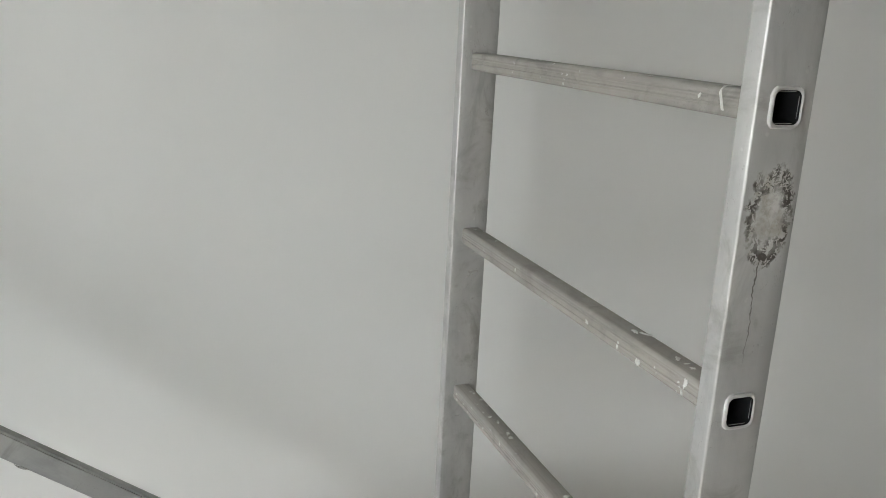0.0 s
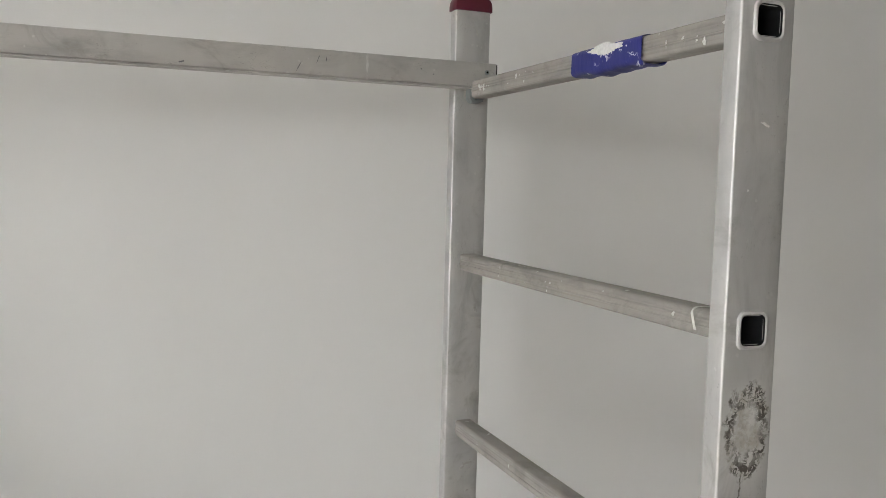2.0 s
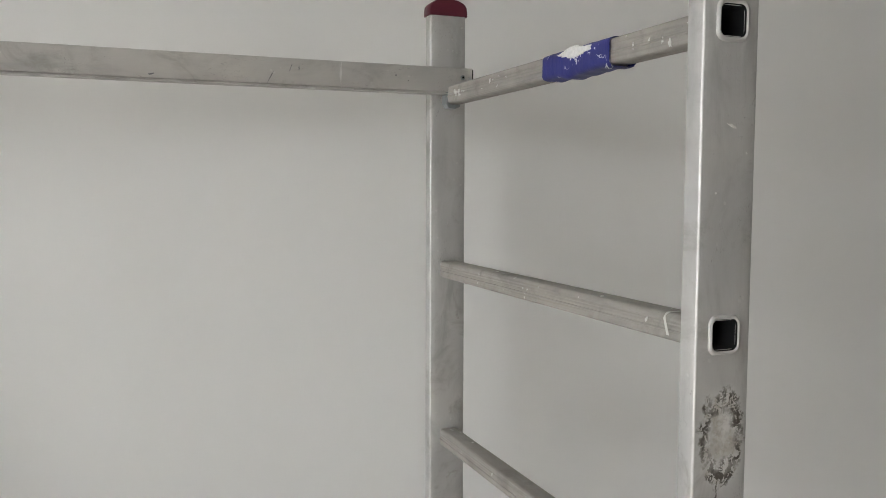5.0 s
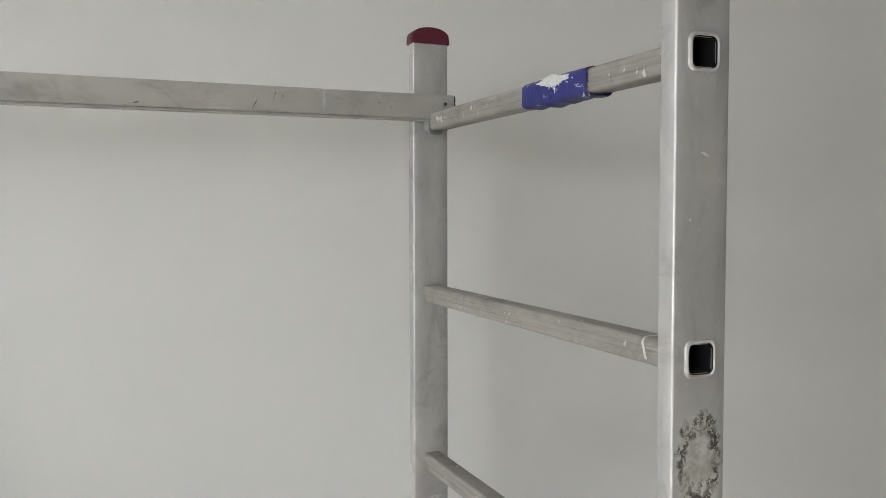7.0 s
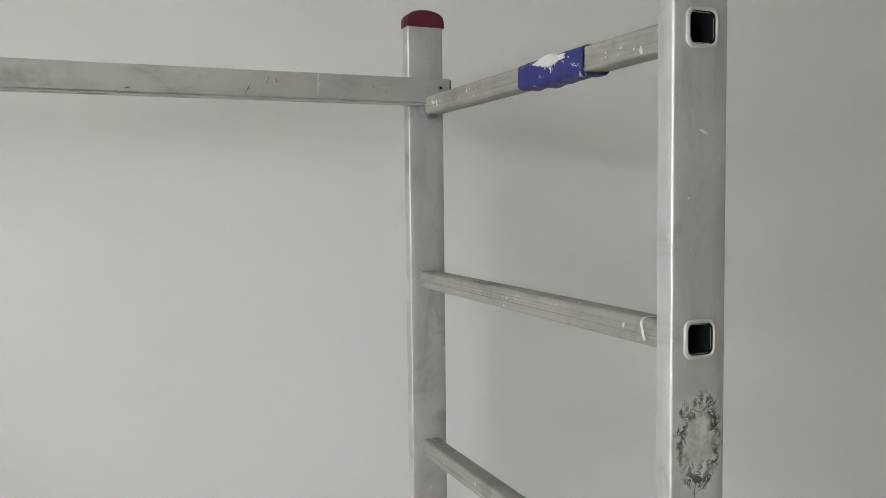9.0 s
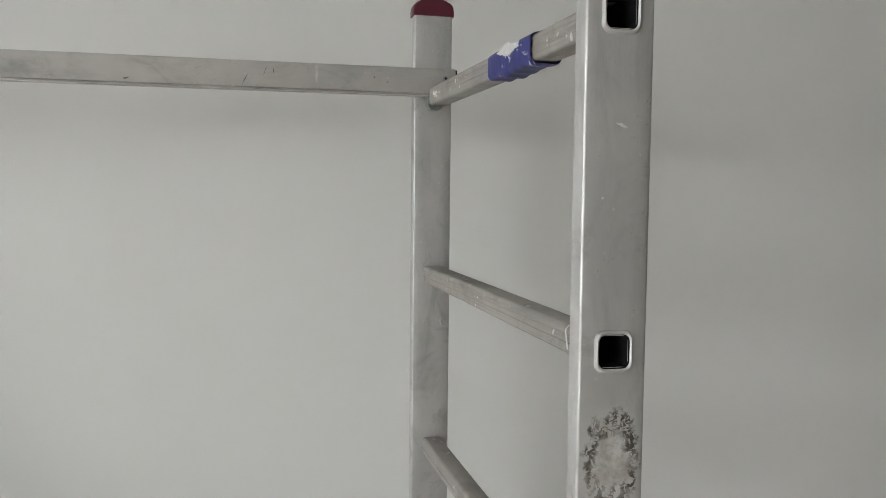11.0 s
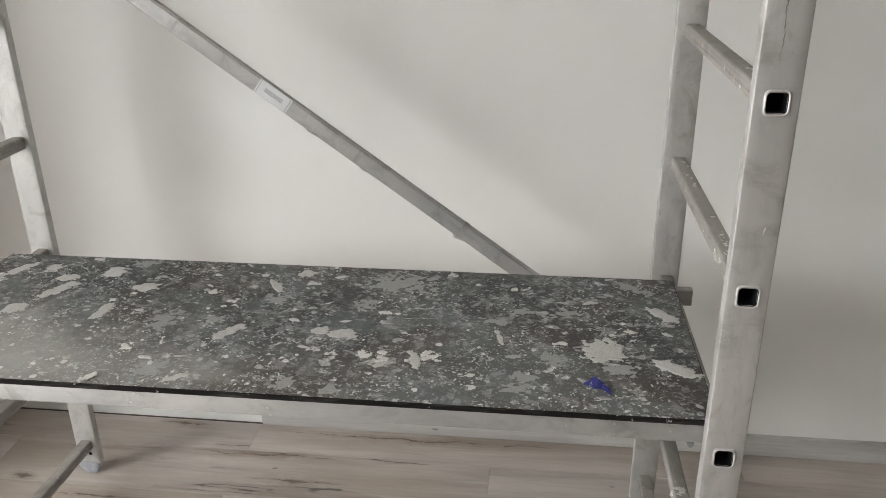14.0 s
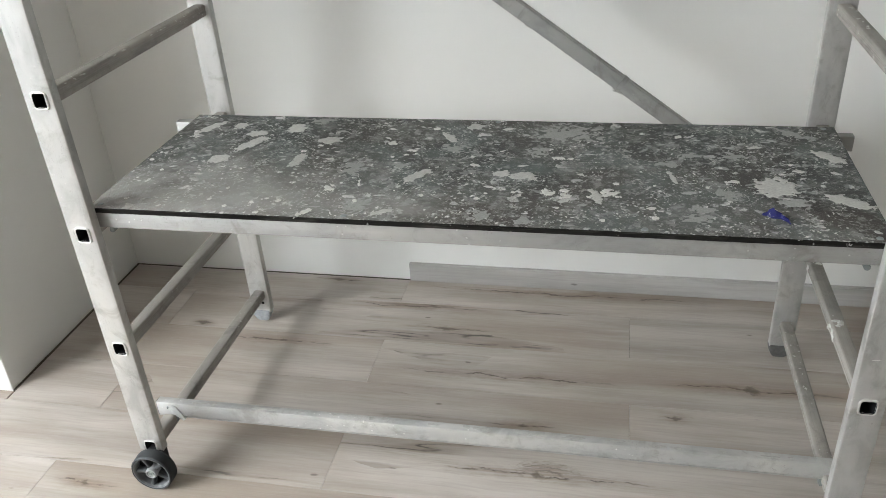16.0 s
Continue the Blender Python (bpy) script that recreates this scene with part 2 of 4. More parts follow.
def aluminium(name, draw="z", dull=0.0, spots=0.25, stain=False, base=0.50, metallic=0.70, ridges=False, tone=(1.0, 0.992, 0.975)):
    """Used mill-finish aluminium: drawing lines, grey oxide clouds, specks and smears of wall paint."""
    n = Nodes(name)
    v = n.coords()
    lines = {"x": (4, 900, 900), "y": (900, 4, 900), "z": (900, 900, 4)}[draw]
    smear = {"x": (9, 20, 20), "y": (20, 9, 20), "z": (20, 20, 9)}[draw]
    rnd = n.add("ShaderNodeObjectInfo").outputs["Random"]
    w = n.vec("ADD", v, n.scaled(n.vec("MULTIPLY", (1, 1, 1), n.math("MULTIPLY", rnd, 17.0)), 1.0))
    drawn = n.noise(n.vec("MULTIPLY", w, lines), 1.0, 2)
    cloud = n.noise(n.vec("MULTIPLY", w, smear), 1.0, 5, 0.6, 0.6)
    wide = n.noise(w, 5.5, 4, 0.55, 0.4)
    tint = n.mix(n.step(wide, 0.35, 0.7), c(base * tone[0], base * tone[1], base * tone[2]), c(base * 1.16, base * 1.15 * tone[1], base * 1.13 * tone[2]))
    tint = n.mix(n.math("MULTIPLY", n.step(cloud, 0.45, 0.72), 0.45), tint, c(base * 0.68, base * 0.665, base * 0.64))
    speck = n.step(n.cells(n.vec("ADD", w, n.scaled(n.noise3(w, 90), 0.006)), 75), 0.10, 0.17, 1, 0)
    speck = n.math("MULTIPLY", speck, n.step(n.noise(w, 9, 2), 0.52, 0.6))
    patch = n.step(n.noise(n.vec("MULTIPLY", w, smear), 1.7, 6, 0.7, 1.0), 0.68, 0.73)
    paint = n.math("MULTIPLY", n.math("MAXIMUM", speck, n.math("MULTIPLY", patch, 0.7)), spots, True)
    col = n.mix(paint, tint, c(0.72, 0.71, 0.68))
    rough = n.math("ADD", n.step(cloud, 0.3, 0.75, 0.48 + dull, 0.62 + dull), n.math("MULTIPLY", n.math("SUBTRACT", drawn, 0.5), 0.16))
    metal = n.math("SUBTRACT", metallic, n.math("MULTIPLY", paint, 0.9), True)
    if stain:
        # old glue of a torn-off sticker, brown and flaky, with one run below it
        sep = n.add("ShaderNodeSeparateXYZ")
        n.put(sep.inputs[0], v)
        sx, sz = sep.outputs[0], sep.outputs[2]
        dx = n.math("DIVIDE", n.math("ADD", sx, -0.002), 0.026)
        dz = n.math("DIVIDE", n.math("ADD", sz, -1.417), 0.047)
        d = n.math("SQRT", n.math("ADD", n.math("MULTIPLY", dx, dx), n.math("MULTIPLY", dz, dz)))
        d = n.math("ADD", d, n.math("MULTIPLY", n.math("SUBTRACT", n.noise(v, 85, 3), 0.5), 0.9))
        inside = n.step(d, 0.86, 1.04, 1, 0)
        wq = n.vec("ADD", v, n.scaled(n.vec("SUBTRACT", n.noise3(v, 95), (0.5, 0.5, 0.5)), 0.016))
        curl = n.math("ABSOLUTE", n.math("SUBTRACT", n.noise(wq, 95, 2, 0.5), 0.5))
        curl = n.step(curl, 0.012, 0.06, 1, 0)
        clots = n.step(n.noise(wq, 130, 3, 0.6), 0.49, 0.56)
        band = n.math("MULTIPLY", n.step(d, 0.42, 0.74), n.step(n.noise(v, 38, 2), 0.34, 0.52, 0.25, 1.0))
        ring = n.math("MAXIMUM", n.math("MULTIPLY", n.math("MAXIMUM", curl, clots), band), n.math("MULTIPLY", curl, 0.16))
        sway = n.math("ADD", n.math("MULTIPLY", n.math("SUBTRACT", n.noise(v, 30, 2), 0.5), -0.012), n.math("MULTIPLY", n.math("SUBTRACT", n.noise(v, 190, 3), 0.5), -0.006))
        run_x = n.math("ABSOLUTE", n.math("ADD", n.math("ADD", sx, 0.003), sway))
        run = n.math("MULTIPLY", n.step(run_x, 0.0002, 0.0011, 1, 0), n.math("MULTIPLY", n.step(sz, 1.27, 1.31), n.step(sz, 1.37, 1.4, 1, 0)))
        col = n.mix(n.math("MULTIPLY", inside, n.step(n.noise(v, 60, 3), 0.35, 0.65, 0.15, 0.6)), col, c(0.23, 0.19, 0.13))
        col = n.mix(n.math("MULTIPLY", inside, n.math("MULTIPLY", ring, 0.92)), col, c(0.032, 0.024, 0.015))
        col = n.mix(n.math("MULTIPLY", run, 0.85), col, c(0.06, 0.048, 0.036))
        metal = n.math("MULTIPLY", metal, n.math("SUBTRACT", 1.0, n.math("MAXIMUM", inside, run)))
        rough = n.math("MAXIMUM", rough, n.math("MULTIPLY", inside, 0.6))
    relief = n.math("ADD", n.math("MULTIPLY", drawn, 0.25), n.math("ADD", paint, n.math("MULTIPLY", cloud, 0.3)))
    if ridges:
        groove = n.noise(n.vec("MULTIPLY", v, (420, 1.5, 420)), 1.0, 1)
        relief = n.math("ADD", relief, n.math("MULTIPLY", groove, 2.2))
        col = n.mix(n.math("MULTIPLY", n.step(groove, 0.5, 0.75), 0.25), col, c(0.2, 0.185, 0.165))
    pit = n.step(n.cells(n.vec("ADD", w, n.scaled(n.noise3(w, 160), 0.004)), 190), 0.10, 0.22, 1, 0)
    pit = n.math("MULTIPLY", pit, n.step(n.noise(w, 22, 3), 0.55, 0.66))
    col = n.mix(n.math("MULTIPLY", pit, 0.25), col, c(0.12, 0.11, 0.095))
    fine = n.math("ABSOLUTE", n.math("SUBTRACT", n.noise(n.vec("MULTIPLY", w, smear), 2.2, 3, 0.6, 1.5), 0.5))
    fine = n.math("MULTIPLY", n.step(fine, 0.0, 0.006, 1, 0), n.step(n.noise(w, 12, 2), 0.5, 0.62))
    col = n.mix(n.math("MULTIPLY", fine, 0.5), col, c(base * 0.45, base * 0.43, base * 0.40))
    brown = n.step(n.noise(w, 14, 6, 0.66, 0.8), 0.50, 0.70)
    col = n.mix(n.math("MULTIPLY", brown, 0.55), col, c(base * 0.60, base * 0.565, base * 0.51))
    along = n.add("ShaderNodeCombineXYZ")
    for k, a in enumerate("xyz"):
        along.inputs[k].default_value = 1.0 if a == draw else 0.0
    n.put(n.bsdf.inputs["Tangent"], along.outputs[0])
    n.bsdf.inputs["Anisotropic"].default_value, n.bsdf.inputs["Anisotropic Rotation"].default_value = 0.35, 0.25
    n.bump(relief, 0.35, 0.0006)
    return n.done(col, rough, metal)


def deck_ply():
    """Black film-faced plywood with a pressed wire mesh, under years of paint, plaster and dust."""
    n = Nodes("splattered_deck_plywood")
    v = n.coords()
    flat = n.vec("MULTIPLY", v, (1, 1, 0))
    wig = n.vec("ADD", flat, n.scaled(n.vec("SUBTRACT", n.noise3(flat, 45, 6), (0.5, 0.5, 0.5)), 0.062))
    wig2 = n.vec("ADD", flat, n.scaled(n.vec("SUBTRACT", n.noise3(flat, 110, 5), (0.5, 0.5, 0.5)), 0.021))
    base = n.mix(n.step(n.noise(flat, 3.2, 4), 0.35, 0.65), c(0.024, 0.029, 0.028), c(0.048, 0.043, 0.037))
    # the film is rubbed down to brown wood along the outer edge
    edge = n.add("ShaderNodeSeparateXYZ")
    n.put(edge.inputs[0], flat)
    rubbed = n.math("MULTIPLY", n.step(n.math("ADD", edge.outputs[1], n.math("MULTIPLY", n.noise(flat, 7, 4), 0.16)), 0.19, 0.27, 1, 0), 0.75)
    base = n.mix(rubbed, base, c(0.052, 0.041, 0.033))
    # film of dust, thicker in places
    haze = n.noise(flat, 4.2, 6, 0.62, 0.8)
    col = n.mix(n.step(haze, 0.40, 0.78, 0.02, 0.38), base, c(0.20, 0.20, 0.19))
    cool = n.math("MULTIPLY", n.step(n.noise(flat, 5.0, 5, 0.6, 0.5), 0.45, 0.68), 0.5)
    col = n.mix(cool, col, c(0.17, 0.2, 0.195))
    # dust trodden into one corner, between the ladder and the middle, plus painted glare
    sep = n.add("ShaderNodeSeparateXYZ")
    n.put(sep.inputs[0], flat)
    ex = n.math("DIVIDE", n.math("ADD", sep.outputs[0], 1.32), 0.50)
    ey = n.math("DIVIDE", n.math("ADD", sep.outputs[1], -0.10), 0.20)
    far_off = n.math("ADD", n.math("SQRT", n.math("ADD", n.math("MULTIPLY", ex, ex), n.math("MULTIPLY", ey, ey))), n.math("MULTIPLY", n.math("SUBTRACT", haze, 0.5), 2.6))
    col = n.mix(n.step(far_off, 0.1, 1.3, 0.70, 0.0), col, c(0.44, 0.425, 0.40))
    # smeared thin paint
    smear = n.step(n.noise(wig, 15, 6, 0.7), 0.51, 0.62)
    col = n.mix(n.math("MULTIPLY", smear, 0.30), col, c(0.30, 0.30, 0.285))
    film = n.step(n.noise(wig2, 34, 6, 0.74), 0.53, 0.60)
    col = n.mix(n.math("MULTIPLY", film, 0.38), col, c(0.42, 0.425, 0.41))
    # drops of four sizes
    gate = n.step(n.noise(flat, 8, 4), 0.40, 0.58)

    def drops_of(vec, scale, r0, r1, share):
        picked = n.add("ShaderNodeSeparateColor")
        n.put(picked.inputs[0], n.cells(vec, scale, out=1))
        d = n.math("DIVIDE", n.cells(vec, scale), n.step(picked.outputs[1], 0.0, 1.0, 0.6, 1.5))
        return n.math("MULTIPLY", n.step(d, r0, r1, 1, 0), n.step(picked.outputs[0], share, share + 0.03)), picked.outputs[2]

    patchy = n.step(n.noise(flat, 11, 4, 0.6), 0.40, 0.62, 0.15, 1.0)
    huge, tone0 = drops_of(wig, 13, 0.16, 0.26, 0.86)
    big, tone1 = drops_of(wig, 26, 0.22, 0.28, 0.58)
    mid, tone2 = drops_of(wig2, 62, 0.22, 0.32, 0.50)
    small, tone3 = drops_of(wig2, 150, 0.24, 0.36, 0.38)
    worn = n.step(n.noise(wig2, 120, 6, 0.8), 0.36, 0.52, 0.1, 1.0)
    for mask, tone, force in ((huge, tone0, 0.8), (n.math("MULTIPLY", big, patchy), tone1, 0.85), (n.math("MULTIPLY", mid, patchy), tone2, 1.0), (n.math("MULTIPLY", small, gate), tone3, 1.0)):
        col = n.mix(n.math("MULTIPLY", n.math("MULTIPLY", mask, worn), force), col, n.mix(tone, c(0.30, 0.305, 0.295), c(0.80, 0.79, 0.76)))
    drops = n.math("MULTIPLY", n.math("MAXIMUM", n.math("MAXIMUM", huge, big), n.math("MAXIMUM", mid, small)), worn)
    # strings and flakes of plaster
    flick = n.math("ABSOLUTE", n.math("SUBTRACT", n.noise(wig2, 26, 3, 0.6), 0.5))
    flick = n.math("MULTIPLY", n.step(flick, 0.004, 0.018, 1, 0), n.step(n.noise(flat, 19, 3), 0.54, 0.64))
    col = n.mix(n.math("MULTIPLY", flick, 0.7), col, c(0.55, 0.54, 0.51))
    # thin scratches
    scratch = n.math("ABSOLUTE", n.math("SUBTRACT", n.noise(n.vec("MULTIPLY", flat, (1, 2.2, 1)), 21, 3, 0.6, 2.0), 0.5))
    col = n.mix(n.math("MULTIPLY", n.step(scratch, 0, 0.008, 1, 0), 0.35), col, c(0.42, 0.41, 0.39))
    # pressed twill mesh, its grooves holding pale dust
    xyz = n.add("ShaderNodeSeparateXYZ")
    n.put(xyz.inputs[0], flat)
    px, py = xyz.outputs[0], xyz.outputs[1]
    twill = n.math("SINE", n.math("MULTIPLY", n.math("ADD", n.math("MULTIPLY", px, 0.8), n.math("MULTIPLY", py, 0.6)), 2000.0))
    cross = n.math("SINE", n.math("MULTIPLY", n.math("SUBTRACT", n.math("MULTIPLY", px, 0.6), n.math("MULTIPLY", py, 0.8)), 950.0))
    mesh = n.step(n.math("ADD", twill, n.math("MULTIPLY", cross, 0.4)), 0.1, 0.9)
    clean = n.step(n.noise(flat, 6, 3), 0.38, 0.6, 0.15, 1.0)
    col = n.mix(n.math("MULTIPLY", n.math("MULTIPLY", mesh, clean), n.math("SUBTRACT", 0.13, n.math("ADD", n.math("MULTIPLY", drops, 0.2), n.step(far_off, 0.4, 1.2, 0.2, 0.0)), True)), col, c(0.30, 0.285, 0.255))
    relief = n.math("ADD", n.math("MULTIPLY", drops, 2.0), n.math("MULTIPLY", mesh, 0.25))
    n.bump(relief, 0.6, 0.0009)
    n.bsdf.inputs["Specular IOR Level"].default_value = 0.36
    return n.done(col, n.step(haze, 0.3, 0.7, 0.46, 0.72))


def deck_edge():
    """The sawn edge of the plywood: black sealer, chipped and dusted with dried plaster."""
    n = Nodes("black_deck_edge")
    v = n.coords()
    w = n.vec("ADD", v, n.scaled(n.noise3(v, 140), 0.008))
    dust = n.step(n.noise(n.vec("MULTIPLY", v, (9, 30, 60)), 1.0, 6, 0.7), 0.5, 0.8, 0.0, 0.5)
    col = n.mix(dust, c(0.012, 0.011, 0.010), c(0.13, 0.12, 0.105))
    chip = n.step(n.noise(w, 85, 5, 0.7), 0.63, 0.67)
    col = n.mix(n.math("MULTIPLY", chip, n.step(n.noise(v, 7, 3), 0.45, 0.6)), col, c(0.42, 0.41, 0.385))
    n.bump(n.noise(w, 160, 4), 0.5, 0.0012)
    n.bsdf.inputs["Specular IOR Level"].default_value = 0.1
    return n.done(col, 0.9)


def plain(name, color, rough, metal=0.0, vary=0.12, scale=40.0, bump=0.0, gloss=0.5):
    n = Nodes(name)
    v = n.coords()
    k = n.noise(v, scale, 4)
    lo = c(*[x * (1 - vary) for x in color])
    hi = c(*[min(1, x * (1 + vary)) for x in color])
    n.bsdf.inputs["Specular IOR Level"].default_value = gloss
    if bump:
        n.bump(k, 0.4, bump)
    return n.done(n.mix(k, lo, hi), n.step(k, 0.3, 0.7, rough * 0.9, min(1, rough * 1.1)), metal)


def flecks():
    """Dried flecks, each with its own tone from dusty grey to white."""
    n = Nodes("dried_flecks")
    own = n.add("ShaderNodeNewGeometry").outputs["Random Per Island"]
    v = n.coords()
    grit = n.noise(v, 320, 3)
    tone = n.mix(n.math("POWER", own, 1.3), c(0.20, 0.205, 0.20), c(0.66, 0.65, 0.62))
    n.bump(grit, 0.5, 0.0008)
    return n.done(n.mix(n.step(grit, 0.4, 0.7, 0.0, 0.35), tone, c(0.14, 0.14, 0.13)), 0.7)


def tape_film():
    """Blue masking tape, matt, crossed by dabs and strings of white paint."""
    n = Nodes("blue_tape")
    v = n.coords()
    w = n.vec("ADD", v, n.scaled(n.noise3(v, 60), 0.02))
    string = n.math("ABSOLUTE", n.math("SUBTRACT", n.noise(w, 42, 2), 0.5))
    line = n.math("MULTIPLY", n.step(string, 0.0, 0.022, 1, 0), n.step(n.noise(v, 36, 2), 0.52, 0.58))
    dab = n.step(n.noise(w, 75, 3), 0.70, 0.73)
    white = n.math("MAXIMUM", line, dab)
    k = n.noise(v, 30, 4)
    blue = n.mix(k, c(0.010, 0.013, 0.125), c(0.017, 0.021, 0.175))
    n.bump(n.math("ADD", n.noise(n.vec("MULTIPLY", v, (1, 2, 1)), 55, 3), white), 0.5, 0.0012)
    return n.done(n.mix(white, blue, c(0.7, 0.7, 0.7)), 0.5)


def glass():
    n = Nodes("window_glass")
    n.bsdf.inputs["Transmission Weight"].default_value = 1.0
    n.bsdf.inputs["IOR"].default_value = 1.45
    return n.done(c(0.97, 0.98, 0.98), 0.02)


M_WALL, M_TAUPE, M_CEIL = wall_paint(), taupe_paint(), ceiling_paint()
M_PLANK, M_BASE = laminate("grey_oak_laminate", 0.90), laminate("grey_wood_baseboard_film", 0.95, True, 0.30)
M_POST = aluminium("aluminium_post", "z", 0.0, 0.3)
M_POST_STAINED = aluminium("aluminium_post_with_glue_stain", "z", 0.0, 0.3, True)
M_RUNG = aluminium("aluminium_rung", "y", 0.08, 0.8, False, 0.36, 0.45, True, (1.0, 0.94, 0.865))
M_RAIL = aluminium("aluminium_rail", "x", 0.03, 0.35, False, 0.52, 0.62, False, (1.0, 0.975, 0.935))
M_BRACE = aluminium("aluminium_brace", "x", 0.05, 0.35, False, 0.40, 0.62)
M_RAIL_WORN = aluminium("aluminium_rail_whitened", "x", 0.06, 0.5, False, 0.38, 0.68)
M_BASE_RAIL = aluminium("aluminium_base_rail_whitened", "x", 0.10, 1.0, False, 0.50, 0.6)
M_SCUFF = aluminium("aluminium_scuffed", "x", 0.0, 0.1, False, 0.62, 0.6)
M_LIP = aluminium("aluminium_bright_lip", "y", -0.06, 0.6, False, 0.64, 0.75)
# near-black colour that paints the shade of holes and hollows
M_HOLE_SHADE = plain("hole_shade_black", (0.007, 0.0075, 0.008), 0.7, 0.0, 0.3, 60, 0.0, 0.12)
M_DECK = deck_ply()
M_DECK_EDGE = deck_edge()
M_CAP = plain("dark_red_plastic", (0.085, 0.006, 0.018), 0.45, 0.0, 0.15, 60, 0.0004)
M_BLACK = plain("black_rubber", (0.022, 0.022, 0.023), 0.7, 0.0, 0.3, 80, 0.0006)
M_FOOT = plain("scuffed_dark_rubber", (0.11, 0.108, 0.105), 0.6, 0.0, 0.85, 60, 0.001)
M_FOOT_PALE = plain("chalky_grey_rubber", (0.30, 0.31, 0.33), 0.65, 0.0, 0.6, 60, 0.001)
M_TYRE = plain("dusty_grey_tyre", (0.030, 0.033, 0.036), 0.6, 0.0, 0.5, 70, 0.0006)
M_SPOKE = plain("dark_nylon_spoke", (0.055, 0.058, 0.062), 0.5, 0.0, 0.35, 70)
M_HUB = plain("grey_nylon_hub", (0.30, 0.31, 0.32), 0.5, 0.0, 0.2, 90)
M_ZINC = plain("zinc_plated_steel", (0.30, 0.325, 0.325), 0.42, 0.75, 0.35, 120)
M_LEVER = plain("paint_flecked_zinc", (0.50, 0.51, 0.50), 0.5, 0.5, 0.35, 180)
M_RIM = plain("worn_grey_rim", (0.16, 0.165, 0.17), 0.55, 0.0, 0.4, 90)
M_TAPE = tape_film()
M_SPLASH = plain("dried_white_paint", (0.62, 0.615, 0.58), 0.6, 0.0, 0.3, 260, 0.002)
M_FILM = plain("worn_grey_plaster", (0.33, 0.33, 0.315), 0.75, 0.0, 0.45, 240, 0.0016)
M_SMEARED = plain("pale_scraped_plaster", (0.50, 0.495, 0.47), 0.7, 0.0, 0.4, 200, 0.0016)
M_FLECK = flecks()
M_CRUST = plain("dried_grey_crust", (0.42, 0.41, 0.385), 0.7, 0.0, 0.35, 260, 0.002)
M_SMEAR = aluminium("rubbed_bright_aluminium", "z", 0.0, 0.2, False, 0.75, 0.7)
M_STICKER = plain("white_paper_sticker", (0.64, 0.645, 0.645), 0.45, 0.0, 0.04, 60)
M_INK = plain("grey_print_ink", (0.17, 0.17, 0.18), 0.5, 0.0, 0.1)
M_PVC = plain("white_window_pvc", (0.8, 0.8, 0.8), 0.35, 0.0, 0.03)
M_GAP_FILL = plain("gap_shade_fill", (0.07, 0.058, 0.045), 0.9, 0.0, 0.5, 60)
M_SUB = plain("dark_gap_under_floor", (0.03, 0.027, 0.024), 0.9, 0.0, 0.2)
M_GLASS = glass()


# ---- mesh helpers ----
def mesh_of(bm, name, material, smooth=False):
    me = bpy.data.meshes.new(name)
    bmesh.ops.recalc_face_normals(bm, faces=bm.faces)
    bm.to_mesh(me)
    bm.free()
    for m in material if isinstance(material, tuple) else (material,):
        me.materials.append(m)
    if smooth:
        me.shade_smooth()
        me.set_sharp_from_angle(angle=radians(35))
    return me


def part(name, bm, material, parent=None, label="", smooth=False):
    ob = new(name, mesh_of(bm, name, material, smooth))
    if parent is not None:
        ob.parent = parent
    return tagged(ob, label)


def box(bm, x0, x1, y0, y1, z0, z1, bevel=0.0, segments=1):
    vs = [bm.verts.new((x, y, z)) for x in (x0, x1) for y in (y0, y1) for z in (z0, z1)]
    faces = [bm.faces.new([vs[i] for i in q]) for q in ((0, 1, 3, 2), (4, 6, 7, 5), (0, 4, 5, 1), (2, 3, 7, 6), (0, 2, 6, 4), (1, 5, 7, 3))]
    if bevel:
        edges = list({e for f in faces for e in f.edges})
        bmesh.ops.bevel(bm, geom=edges, offset=bevel, segments=segments, affect="EDGES", profile=0.6)
    return bm


def boxed(*args, **kw):
    return box(bmesh.new(), *args, **kw)


def rounded(w, h, r, seg=3, extra=()):
    """A rounded rectangle about the origin, anticlockwise; extra: further points on the two long sides."""
    pts = []
    for cx, cy, a0 in ((w / 2 - r, -h / 2 + r, -90), (w / 2 - r, h / 2 - r, 0), (-w / 2 + r, h / 2 - r, 90), (-w / 2 + r, -h / 2 + r, 180)):
        for k in range(seg + 1):
            a = radians(a0 + 90 * k / seg)
            pts.append((cx + r * math.cos(a), cy + r * math.sin(a)))
        if a0 == 0:
            pts += [(e, h / 2) for e in sorted(extra, reverse=True)]
        if a0 == 180:
            pts += [(e, -h / 2) for e in sorted(extra)]
    return pts


def loft(bm, rings, cap=True, closed=True):
    """Skin a list of rings of equal length."""
    made = [[bm.verts.new(p) for p in ring] for ring in rings]
    n = len(made[0])
    for a, b in zip(made, made[1:]):
        for i in range(n if closed else n - 1):
            bm.faces.new((a[i], a[(i + 1) % n], b[(i + 1) % n], b[i]))
    if cap:
        bm.faces.new(made[0][::-1])
        bm.faces.new(made[-1])
    return made


def lathe(bm, profile, axis_at, seg=36):
    """Turn (radius, y) pairs round an axis along y through axis_at."""
    ax, ay, az = axis_at
    rings = [[(ax + r * math.cos(2 * math.pi * k / seg), ay + y, az + r * math.sin(2 * math.pi * k / seg)) for k in range(seg)] for r, y in profile]
    return loft(bm, rings, cap=False)


